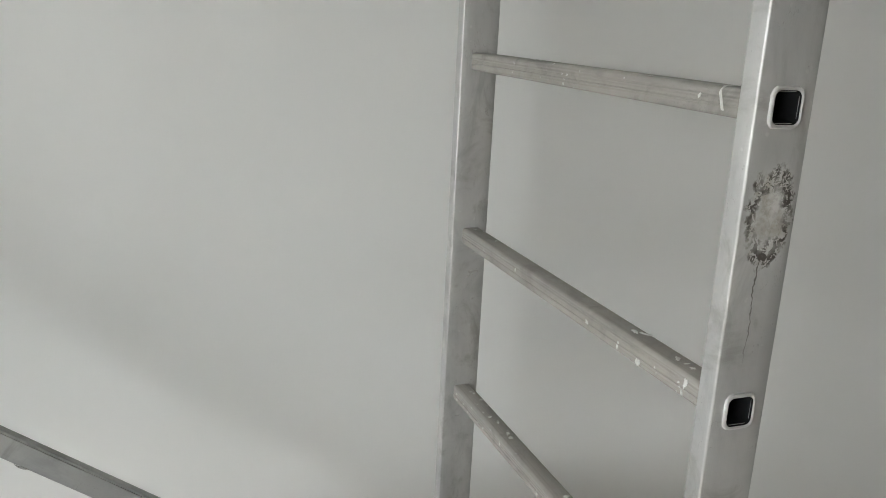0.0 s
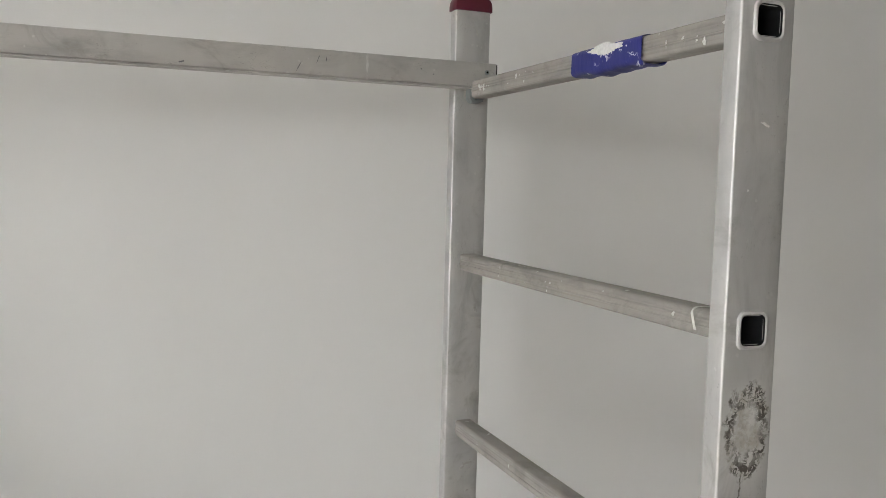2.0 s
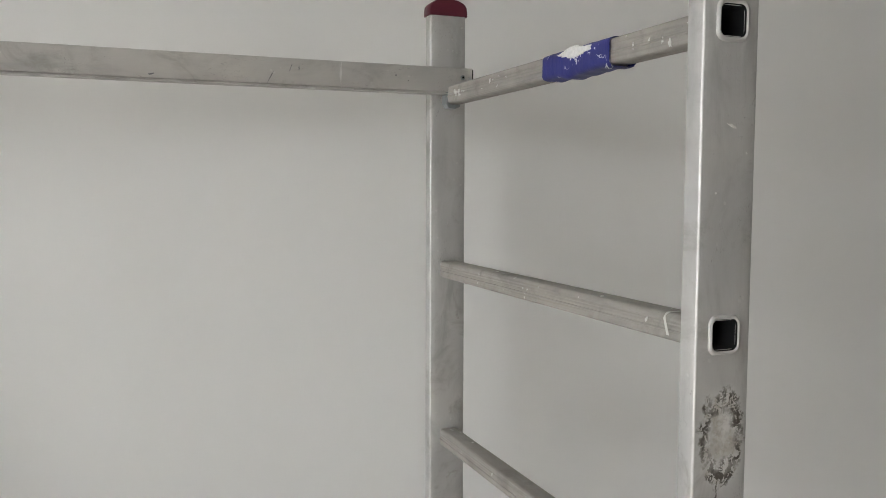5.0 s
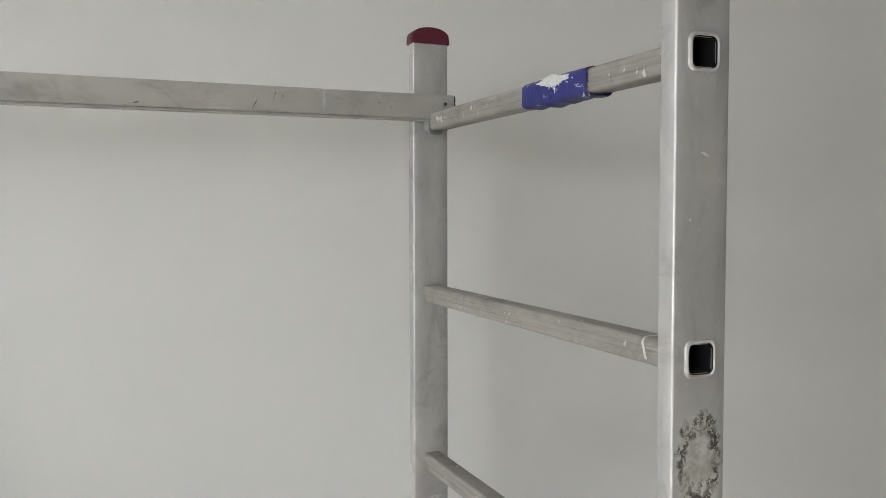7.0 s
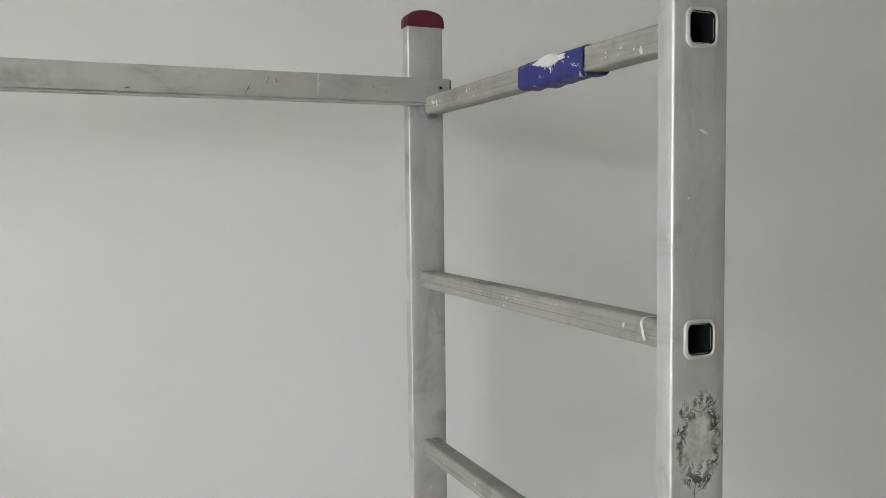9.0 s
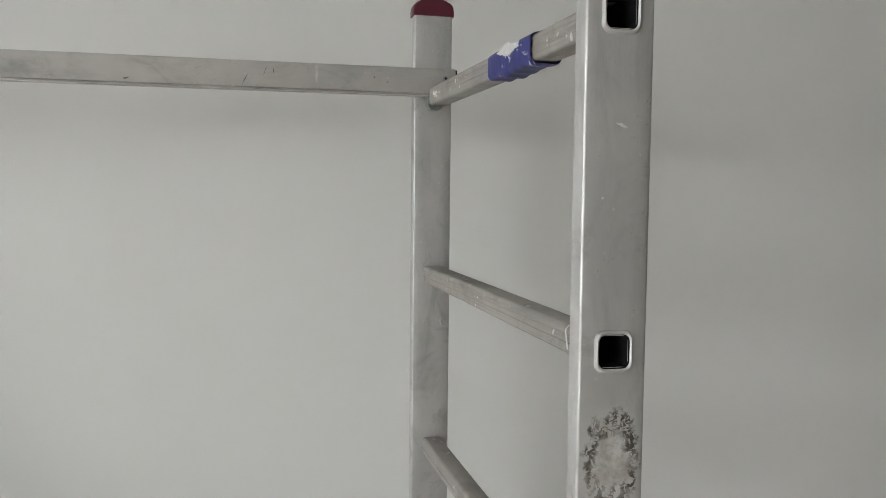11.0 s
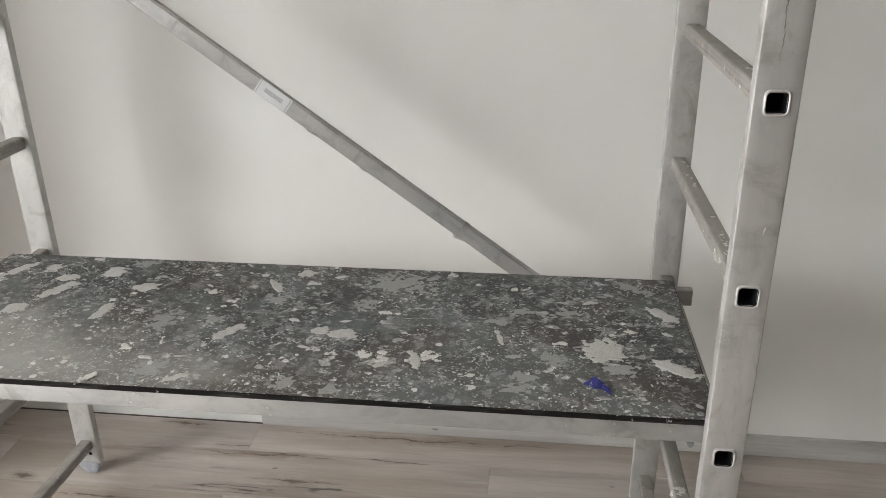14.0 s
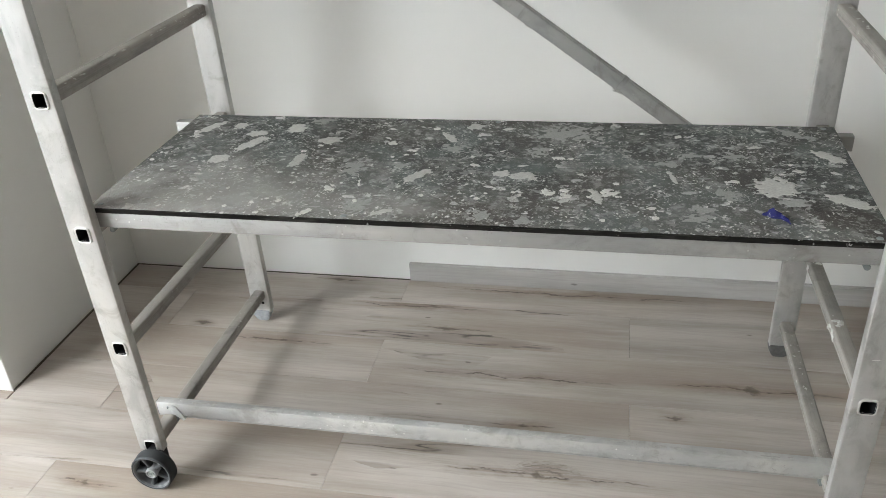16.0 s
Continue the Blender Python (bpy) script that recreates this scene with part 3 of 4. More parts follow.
def blob(bm, cx, cy, z, rx, ry, turn, height, seed, rough=0.35):
    """A dried splash: an uneven outline with a low, rounded edge."""
    n = 44
    rings = []
    for s, hh in ((1.0, 0.0), (0.93, 0.75), (0.72, 1.0), (0.36, 0.92)):
        ring = []
        for k in range(n):
            a = 2 * math.pi * k / n
            q = 1 + rough * (noise.noise((math.cos(a) * 1.5 + seed, math.sin(a) * 1.5, seed * 3.7)) + 0.6 * noise.noise((math.cos(a) * 4 + seed, math.sin(a) * 4, seed)))
            u, w = rx * q * s * math.cos(a), ry * q * s * math.sin(a)
            ring.append((cx + u * math.cos(turn) - w * math.sin(turn), cy + u * math.sin(turn) + w * math.cos(turn), z + hh * height * (1 + 0.4 * noise.noise((u / rx * 2.5, w / ry * 2.5, seed)))))
        rings.append(ring)
    made = loft(bm, rings, cap=False)
    bm.faces.new(made[-1])


# ---- the room ----
BACK, PIER_X, PIER_Y, RIGHT, FRONT, LEFT, HIGH = 0.957, -2.112, 0.256, 5.4, -5.0, -3.2, 2.62


def setting(name, bm, material, label, category):
    return tagged(part(name, bm, material), label, category, kind="structure")


setting("wall_north", boxed(PIER_X, RIGHT + 0.15, BACK, BACK + 0.15, -0.03, HIGH), M_WALL, "smooth white painted wall behind the scaffold", "wall")
setting("wall_pier", boxed(LEFT - 0.3, PIER_X, PIER_Y, BACK + 0.15, -0.03, HIGH, bevel=0.004, segments=2), M_WALL, "white painted wall projection beside the scaffold", "wall")
# two unseen walls, set far off and taupe to cut bounce and reflections
setting("wall_east", boxed(RIGHT, RIGHT + 0.15, FRONT, BACK, -0.03, HIGH), M_TAUPE, "unseen taupe side wall added to darken reflections", "wall")
setting("wall_south", boxed(LEFT - 0.3, RIGHT + 0.15, FRONT - 0.15, FRONT, -0.03, HIGH), M_TAUPE, "unseen taupe wall facing the scaffold, added to darken reflections", "wall")
bm = bmesh.new()
box(bm, LEFT - 0.3, LEFT, FRONT, WIN_Y0, -0.03, HIGH)
box(bm, LEFT - 0.3, LEFT, WIN_Y1, PIER_Y, -0.03, HIGH)
box(bm, LEFT - 0.3, LEFT, WIN_Y0, WIN_Y1, WIN_Z1, HIGH)
box(bm, LEFT - 0.3, LEFT, WIN_Y0, WIN_Y1, -0.03, WIN_Z0)
setting("wall_west", bm, M_WALL, "white painted wall with a tall window", "wall")
setting("ceiling", boxed(LEFT - 0.3, RIGHT + 0.15, FRONT - 0.15, BACK + 0.15, HIGH, HIGH + 0.12), M_CEIL, "plain white ceiling", "ceiling")

window = tagged(new("window_1"), "tall white framed balcony window letting in daylight", "window", kind="structure")
window.location = (LEFT - 0.22, (WIN_Y0 + WIN_Y1) / 2, WIN_Z0)
wy, wz = (WIN_Y1 - WIN_Y0) / 2, WIN_Z1 - WIN_Z0
for y0, y1, z0, z1 in ((-wy, -wy + 0.06, 0, wz), (wy - 0.06, wy, 0, wz), (-wy + 0.06, wy - 0.06, 0, 0.06), (-wy + 0.06, wy - 0.06, wz - 0.06, wz), (-0.04, 0.04, 0.06, wz - 0.06)):
    part("window_frame", boxed(-0.035, 0.035, y0, y1, z0, z1, bevel=0.005), M_PVC, window)
for y0, y1 in ((-wy + 0.06, -0.04), (0.04, wy - 0.06)):
    pane = part("pane", boxed(-0.006, 0.006, y0, y1, 0.06, wz - 0.06), M_GLASS, window)
    pane.visible_shadow = False
part("window_sill", boxed(0.04, 0.30, -wy, wy, -0.02, 0.005, bevel=0.004), M_PVC, window)

# a length of baseboard, fitted so far only along part of the wall
bm = boxed(-1.114, RIGHT, BACK - 0.013, BACK, 0.0015, 0.065)
bmesh.ops.bevel(bm, geom=[e for e in bm.edges if all(v.co.z > 0.06 and v.co.y < BACK - 0.01 for v in e.verts)], offset=0.003, segments=2, affect="EDGES")
setting("baseboard", bm, M_BASE, "low grey wood-grain baseboard that starts midway along the wall", "baseboard")

# ---- the scaffold ----
RUNG_Z = [0.112 + 0.28 * k for k in range(7)]
LEFT_Z = [z + 0.02 * (z - 0.672) + 0.001 for z in RUNG_Z]
FAR = 0.660
POST_W, POST_D = 0.0605, 0.023
TOP = 1.921

scaffold = tagged(new("scaffold"), "used aluminium room scaffold with ladder frames, braces and castors", "scaffold")


def post(x, y, material, low, side, heights, lean):
    """A rectangular tube with the rungs' openings through both broad faces."""
    h = 0.0132
    ring = rounded(POST_W, POST_D, 0.0024, 3, (-h, h))
    levels = [low]
    for z in heights:
        levels += [z - h, z + h]
    levels.append(TOP)
    bm = bmesh.new()
    made = [[bm.verts.new((x + lean * (z - 0.39) + px, y + POST_D / 2 + py, z)) for px, py in ring] for z in levels]
    n = len(ring)
    for k in range(len(levels) - 1):
        for i in range(n):
            a, b = ring[i], ring[(i + 1) % n]
            hole = k % 2 == 1 and y < 0.1 and abs(a[1]) > POST_D / 2 - 1e-6 and abs(a[1] - b[1]) < 1e-6 and abs(abs(a[0]) - h) < 1e-6 and abs(abs(b[0]) - h) < 1e-6
            if not hole:
                bm.faces.new((made[k][i], made[k][(i + 1) % n], made[k + 1][(i + 1) % n], made[k + 1][i]))
    return part("post", bm, material, scaffold, side, smooth=True)


def end_cap(x, y, parent):
    """A red plug with a domed top that overhangs the tube."""
    bm = bmesh.new()
    w, d = POST_W + 0.005, POST_D + 0.006
    n, rows = 14, []
    prof = [(-w / 2, -0.004), (w / 2, -0.004), (w / 2, 0.004)]
    for k in range(n + 1):
        a = math.pi * k / n
        prof.append((w / 2 * math.cos(a) * 0.99, 0.005 + 0.018 * math.sin(a) ** 0.8))
    prof.append((-w / 2, 0.004))
    for yy, s in ((-d / 2, 0.96), (-d / 2 + 0.002, 1.0), (d / 2 - 0.002, 1.0), (d / 2, 0.96)):
        rows.append([(x + px * s, y + POST_D / 2 + yy, TOP + 0.002 + pz * s) for px, pz in prof])
    loft(bm, rows)
    return part("end_cap", bm, M_CAP, parent, "domed dark red plastic plug", smooth=True)


def foot(x, y, parent, low, material):
    bm = bmesh.new()
    rings = []
    for z, s in ((low + 0.004, 0.96), (low - 0.003, 1.0), (low - 0.010, 0.97), (low - 0.018, 0.86), (0.010, 0.68), (0.003, 0.48), (0.0008, 0.30)):
        rings.append([(x + px * s, y + POST_D / 2 + py * s, z) for px, py in rounded(POST_W + 0.002, POST_D + 0.004, 0.006, 3)])
    loft(bm, rings)
    return part("rubber_foot", bm, material, parent, "scuffed rubber foot", smooth=True)


# a raised line and two grooves run along both sides of a rung
RIB = [(-0.0042, 0), (-0.0035, 0.0012), (-0.0025, 0.0012), (-0.0018, 0)]
for rib_z in (0.0012, 0.0050):
    RIB += [(rib_z, 0), (rib_z + 0.0007, -0.0008), (rib_z + 0.0018, -0.0008), (rib_z + 0.0025, 0)]


def rung(x, z, x_far, tall, drop_mid):
    """A hollow rung that runs through both posts and is flared at its ends."""
    y0, y1 = -0.003, FAR + POST_D + 0.003
    bm = bmesh.new()

    def ring(y, w, h, r, drop=0.0, ribbed=None, rag=0.0):
        f = (y - y0) / (y1 - y0)
        pts = rounded(w, h, r, 4)
        if ribbed is not None:
            right = [(w / 2 + dx * ribbed, dz) for dz, dx in RIB]
            pts = pts[:5] + right + pts[5:15] + [(-px, pz) for px, pz in right[::-1]] + pts[15:]
        out = []
        for px, pz in pts:
            k = 1 + rag * noise.noise((px * 330 + z * 50, pz * 330, x * 9))
            out.append((x + (x_far - x) * f + px * k, y + rag * 0.012 * noise.noise((px * 420, pz * 420, z * 31)), z - drop + pz * k))
        return out

    body = [ring(y0, 0.0306, 0.0322, 0.007, 0, 0, 0.02), ring(y0 + 0.0008, 0.0336, 0.0352, 0.008, 0, 0, 0.025), ring(y0 + 0.003, 0.0350, 0.0366, 0.0085, 0, 0, 0.03)]
    body += [ring(0.0005, 0.030, 0.030, 0.006, 0, 0), ring(POST_D, 0.030, tall, 0.005, drop_mid, 1), ring(FAR, 0.030, tall, 0.005, drop_mid, 1)]
    body += [ring(FAR + POST_D - 0.0005, 0.030, 0.030, 0.006, 0, 0), ring(y1 - 0.003, 0.0365, 0.0375, 0.009, 0, 0), ring(y1, 0.034, 0.035, 0.008, 0, 0)]
    outer = loft(bm, body, cap=False)
    bm.faces.new(outer[-1])
    bore = loft(bm, [ring(y0, 0.0306, 0.0322, 0.007), ring(y0 + 0.0010, 0.0276, 0.0290, 0.006), ring(0.004, 0.0245, 0.0245, 0.006), ring(0.30, 0.0245, 0.0235, 0.006)], cap=False)
    bm.faces.new(bore[-1])
    # the shade inside the tube is put into the bore's black colour
    inside = {v for r in bore[1:] for v in r}
    for f in bm.faces:
        if all(v in inside for v in f.verts):
            f.material_index = 1
        elif all(v.co.y < 0.0006 for v in f.verts):
            f.material_index = 2
    return part("rung", bm, (M_RUNG, M_HOLE_SHADE, M_LIP), scaffold, smooth=True)


LOW_NEAR, LOW_FAR = 0.088, 0.040
FRAMES = ((-1.525, -1.519, -1.522, -1.516), (0.0005, -0.0065, 0.001, -0.004))
rungs = {}
posts = {}
for side, (xn, xf, rn, rf) in enumerate(FRAMES):
    heights = RUNG_Z if side else LEFT_Z
    lean = 0.0 if side else -0.0125
    near = post(xn, 0.0, M_POST_STAINED if side else M_POST, LOW_NEAR, "aluminium post with a brown glue stain" if side else "", heights, lean)
    far = post(xf, FAR, M_POST, LOW_FAR, "", heights, lean)
    posts[side] = near, far
    end_cap(xn + lean * (TOP - 0.39), 0.0, near)
    end_cap(xf + lean * (TOP - 0.39), FAR, far)
    foot(xf, FAR, far, LOW_FAR, M_FOOT if side else M_FOOT_PALE)
    for k, z in enumerate(heights):
        off = lean * (z - 0.39)
        rungs[side, k] = rung(rn + off, z, rf + off, 0.0272 if side else 0.030, 0.0014 if side else 0.0)
    # bore for the height pin above the foot, a black disc painted as its shade
    bm = bmesh.new()
    lathe(bm, [(0.0, -0.0012), (0.0045, -0.0012), (0.0050, 0.0005)], (xf + 0.012, FAR, 0.072), 16)
    part("pin_hole", bm, M_HOLE_SHADE, far)


def castor(x, parent):
    """A spoked plastic wheel bolted to the front of the post."""
    at = (x, -0.024, 0.0515)
    bm = bmesh.new()
    lathe(bm, [(0.044, -0.014), (0.0485, -0.0165), (0.0512, -0.013), (0.0515, 0.0), (0.0512, 0.013), (0.0485, 0.0165), (0.044, 0.014), (0.042, 0.0), (0.044, -0.014)], at, 44)
    wheel = part("castor_wheel", bm, M_TYRE, parent, "dusty dark grey spoked castor wheel", smooth=True)
    bm = bmesh.new()
    lathe(bm, [(0.0425, -0.010), (0.0445, -0.0150), (0.0460, -0.0155), (0.0460, 0.0150), (0.0425, 0.010), (0.0415, 0.0), (0.0425, -0.010)], at, 44)
    part("rim", bm, M_RIM, wheel, "dusty grey rim", smooth=True)
    # black disc behind the spokes, painted as the shade of the voids
    bm = bmesh.new()
    lathe(bm, [(0.010, 0.007), (0.043, 0.009), (0.043, 0.011), (0.010, 0.009)], at, 36)
    part("web", bm, M_HOLE_SHADE, wheel)
    for k in range(5):
        a = 2 * math.pi * k / 5 + 0.75
        bm = bmesh.new()
        rows = []
        for r, w, t in ((0.010, 0.0055, 0.010), (0.026, 0.0040, 0.009), (0.043, 0.0060, 0.010)):
            rows.append([(at[0] + r * math.cos(a) - s * w * math.sin(a), at[1] + q * t, at[2] + r * math.sin(a) + s * w * math.cos(a)) for s, q in ((-1, -0.7), (-0.5, -1), (0.5, -1), (1, -0.7), (1, 0.6), (-1, 0.6))])
        loft(bm, rows)
        part("spoke", bm, M_SPOKE, wheel)
    bm = bmesh.new()
    lathe(bm, [(0.0085, -0.0145), (0.0105, -0.0175), (0.0135, -0.0165), (0.0145, -0.012), (0.0145, 0.012), (0.0, 0.014)], at, 24)
    part("hub", bm, M_HUB, wheel, smooth=True)
    bm = bmesh.new()
    lathe(bm, [(0.0, -0.012), (0.003, -0.012), (0.0035, -0.0165), (0.0075, -0.0165), (0.0088, -0.0140), (0.0088, 0.03), (0.0, 0.03)], at, 20)
    part("axle_bolt", bm, M_ZINC, wheel, "steel axle bolt", smooth=True)
    # carrier let into the foot of the tube
    bm = boxed(x - 0.026, x + 0.020, -0.006, 0.019, 0.040, LOW_NEAR + 0.004, bevel=0.004, segments=2)
    part("carrier", bm, M_BLACK, wheel)
    return wheel


for side in (0, 1):
    castor(FRAMES[side][0] + 0.014, posts[side][0])


def tube_x(bm, x0, x1, y0, y1, z0, z1, r=0.003):
    ring = rounded(y1 - y0, z1 - z0, r, 2)
    cy, cz = (y0 + y1) / 2, (z0 + z1) / 2
    xs = [x0 + (x1 - x0) * k / 12 for k in range(13)]
    loft(bm, [[(x, cy + a, cz + b) for a, b in ring] for x in xs], cap=True)


def rail(name, x0, x1, y0, z0, material, label):
    """A flat tube that is notched over the rungs, with plugged ends and a spring hook at each."""
    bm = bmesh.new()
    tube_x(bm, x0, x1, y0, y0 + 0.022, z0 + 0.0022, z0 + 0.041, 0.0022)
    # a seam below the tube, and the bright lip under it
    box(bm, x0, x1, y0 + 0.005, y0 + 0.017, z0 + 0.0004, z0 + 0.0023)
    box(bm, x0, x1, y0 + 0.0004, y0 + 0.0216, z0 - 0.0010, z0 + 0.0006)
    ob = part(name, bm, material, scaffold, label, smooth=True)
    for xe, s in ((x0, -1), (x1, 1)):
        part("rail_plug", boxed(*sorted((xe, xe + s * 0.003)), y0 + 0.0012, y0 + 0.0208, z0 + 0.0012, z0 + 0.0398, bevel=0.001), M_BLACK, ob, "black plastic plug")
    for xc, s in ((FRAMES[0][2], -1), (FRAMES[1][2], 1)):
        bm = bmesh.new()
        # hook plate below the rung, rounded at its heel
        prof = [(-0.022, 0.004), (-0.022, -0.016), (-0.018, -0.022), (-0.006, -0.023), (0.001, -0.020), (0.001, -0.0165), (-0.014, -0.0165), (-0.0165, -0.014), (-0.0165, 0.004)]
        loft(bm, [[(xc + a * s, yy, z0 + b) for a, b in prof] for yy in (y0 + 0.002, y0 + 0.020)])
        part("hook", bm, M_ZINC, ob, "zinc-plated hook round the rung")
        bm = bmesh.new()
        lathe(bm, [(0.0, -0.0012), (0.0016, -0.0014), (0.0018, -0.002), (0.0036, -0.0016), (0.0040, 0.0003)], (xc + 0.005, y0, z0 + 0.026), 16)
        part("rivet", bm, M_ZINC, ob, smooth=True)
        # black disc painted as the shade of the rivet's hole
        bm = bmesh.new()
        lathe(bm, [(0.0, -0.0019), (0.0021, -0.0019), (0.0022, -0.0012)], (xc + 0.005, y0, z0 + 0.026), 12)
        part("rivet_bore", bm, M_HOLE_SHADE, ob, smooth=True)
    return ob


guard_rail = rail("guard_rail", -1.545, 0.022, 0.628, 1.792, M_RAIL, "long aluminium guard rail hooked over the top rungs")
base_rail = rail("base_rail", -1.545, 0.024, 0.096, 0.112, M_BASE_RAIL, "whitened aluminium base rail near the floor")
for xc in (FRAMES[0][2], FRAMES[1][2]):
    # lock lever on the rail's end
    bm = bmesh.new()
    prof = [(0.014 * math.cos(radians(a)), 0.014 * math.sin(radians(a))) for a in range(20, 200, 20)] + [(-0.010, -0.012), (0.002, -0.016), (0.022, -0.034), (0.030, -0.030), (0.020, -0.008)]
    loft(bm, [[(xc + 0.020 + a * 0.9, yy, 0.134 + b * 0.9) for a, b in prof] for yy in (0.0925, 0.0972)])
    part("lock_lever", bm, M_LEVER, base_rail, "zinc-plated lock lever")

rng = random.Random(77)
for k in range(20):
    bm = bmesh.new()
    blob(bm, 0, 0, 0, rng.uniform(0.005, 0.022), rng.uniform(0.002, 0.006), 0.0, rng.uniform(0.0004, 0.0012), k * 3.1 + 0.7, 0.6)
    ob = part("paint_crust", bm, M_CRUST, base_rail, smooth=True)
    ob.location = (-1.49 + 1.46 * (k + rng.uniform(0.1, 0.9)) / 20, 0.107 + rng.uniform(-0.003, 0.003), 0.153)

# diagonal brace on the wall side
BX0, BZ0, BX1, BZ1, BY = -1.530, 1.5555, 0.016, 0.4315, 0.630
bm = bmesh.new()
length = math.hypot(BX1 - BX0, BZ1 - BZ0)
section = [(-0.010, -0.0150), (-0.0085, -0.0165), (0.0045, -0.0165), (0.006, -0.0150), (0.006, 0.0190), (0.0045, 0.0205), (-0.0090, 0.0205), (-0.010, 0.0196), (-0.010, 0.0182), (-0.0075, 0.0179), (-0.0075, 0.0163), (-0.010, 0.0160)]
loft(bm, [[(length * k / 12, p, q) for p, q in section] for k in range(13)])
brace_turn = Matrix.Translation((BX0, BY + 0.010, BZ0)) @ Matrix.Rotation(math.atan2(-(BZ1 - BZ0), BX1 - BX0), 4, "Y")
brace = part("diagonal_brace", bm, M_BRACE, scaffold, "diagonal aluminium brace with a number sticker", smooth=True)
brace.matrix_basis = brace_turn
for d in (0.0, length):
    bm = bmesh.new()
    s = 1 if d else -1
    prof = [(-0.03, -0.012), (0.03, -0.012), (0.034, -0.03), (0.02, -0.044), (-0.004, -0.046), (-0.004, -0.04), (0.016, -0.038), (0.020, -0.028), (-0.03, -0.022)]
    loft(bm, [[(d + a * s, yy, b) for a, b in prof] for yy in (-0.008, 0.001)])
    part("hook", bm, M_ZINC, brace)
for d in (0.02, length - 0.02):
    bm = bmesh.new()
    lathe(bm, [(0.0, -0.002), (0.003, -0.002), (0.0045, 0.0)], (d, -0.010, 0.004), 14)
    part("rivet", bm, M_ZINC, brace, smooth=True)
# the inner tube of the brace slides out of the outer one
SLIDE = 1.316
bm = bmesh.new()
tube_x(bm, SLIDE - 0.012, SLIDE, -0.0112, 0.0072, -0.0177, 0.0217)
part("brace_collar", bm, M_RAIL_WORN, brace, smooth=True)
for k, (d, rx, rz) in enumerate(((SLIDE - 0.004, 0.013, 0.0035), (0.908, 0.012, 0.0018), (1.05, 0.008, 0.0016))):
    bm = bmesh.new()
    blob(bm, 0, 0, 0, rx, rz, 0.1, 0.002, k + 31.3, 0.8)
    ob = part("paint_crust", bm, M_CRUST, brace, smooth=True)
    ob.matrix_basis = pose(d, -0.0102, -0.0165, 90, 0, 0)
# the sticker and its printed number
LAB = 0.756
sticker = part("sticker", boxed(LAB, LAB + 0.083, -0.0106, -0.0101, -0.0150, 0.0190), M_STICKER, brace, "white paper sticker with a printed number")
for xa in (LAB + 0.0035, LAB + 0.0785):
    part("printed_line", boxed(xa, xa + 0.0010, -0.0109, -0.0106, -0.0135, 0.0175), M_INK, sticker)
text = bpy.data.curves.new("number", "FONT")
text.body, text.size, text.align_x, text.align_y, text.extrude = "3002800", 0.0135, "CENTER", "CENTER", 0.0001
holder = bpy.data.objects.new("number", text)
scene.collection.objects.link(holder)
bpy.context.view_layer.update()
number_mesh = bpy.data.meshes.new_from_object(holder)
bpy.data.objects.remove(holder)
number_mesh.materials.clear()
number_mesh.materials.append(M_INK)
number = new("printed_number", number_mesh)
number.parent = sticker
number.matrix_basis = pose(LAB + 0.041, -0.0108, 0.002, 90, 0, 0)

# blue tape round the top rung of the frame
ZT = RUNG_Z[6]
bm = bmesh.new()
rows = []
for k in range(33):
    y = 0.166 + 0.150 * k / 32
    row = []
    for a, b in rounded(0.0344, 0.0300, 0.0070, 4):
        puff = 1 + 0.03 * noise.noise((a * 160, y * 70, b * 160))
        hang = max(0.0, -b - 0.010) * max(0.0, 0.25 + 0.9 * noise.noise((3.1, y * 42, 0.4)))
        ragged = 0.004 * noise.noise((a * 90, b * 140, 5.0)) if k in (0, 32) else 0.0
        row.append((a * puff - 0.001, y + ragged, ZT - 0.0014 + b * puff - hang))
    rows.append(row)
loft(bm, rows, cap=False)
tape = part("tape_wrap", bm, M_TAPE, rungs[1, 6], "torn blue masking tape wrapped round the rung", smooth=True)


# white paint lump left on the tape
bm = bmesh.new()
blob(bm, 0, 0, 0, 0.033, 0.0062, 0.0, 0.0012, 4.2, 0.55)
lump = part("paint_patch", bm, M_SPLASH, rungs[1, 6], "torn white patch on the tape", smooth=True)
lump.matrix_basis = pose(-0.0186, 0.246, ZT + 0.0072, 90, 0, -90)

# ---- the platform ----
DECK_Z = 0.724
platform = tagged(new("scaffold_platform"), "black plywood scaffold platform caked with paint, hooked on the rungs", "platform")
bm = boxed(-1.520, -0.008, 0.023, 0.546, DECK_Z - 0.011, DECK_Z, bevel=0.0012, segments=1)
bm.faces.ensure_lookup_table()
for f in bm.faces:
    f.material_index = 0 if f.calc_center_median().z > DECK_Z - 0.0003 else 1
deck = part("deck", bm, (M_DECK, M_DECK_EDGE), platform, "black textured plywood deck splattered with white paint")
for y0 in (0.028, 0.520):
    bm = bmesh.new()
    tube_x(bm, -1.576, 0.031, y0, y0 + 0.024, 0.677, DECK_Z - 0.0115)
    side_rail = part("side_rail", bm, M_RAIL_WORN, platform, "whitened aluminium side rail", smooth=True)
    for xb in (-1.480, -0.045):
        bm = bmesh.new()
        lathe(bm, [(0.0, -0.006), (0.005, -0.006), (0.006, -0.004), (0.006, 0.006), (0.0, 0.006)], (xb, y0 + 0.008, 0.671), 14)
        part("bolt", bm, M_ZINC, side_rail, smooth=True)
for x0 in (-1.470, -1.0, -0.52, -0.068):
    part("cross_bar", boxed(x0, x0 + 0.022, 0.053, 0.519, 0.682, DECK_Z - 0.012, bevel=0.002), M_RAIL, platform)
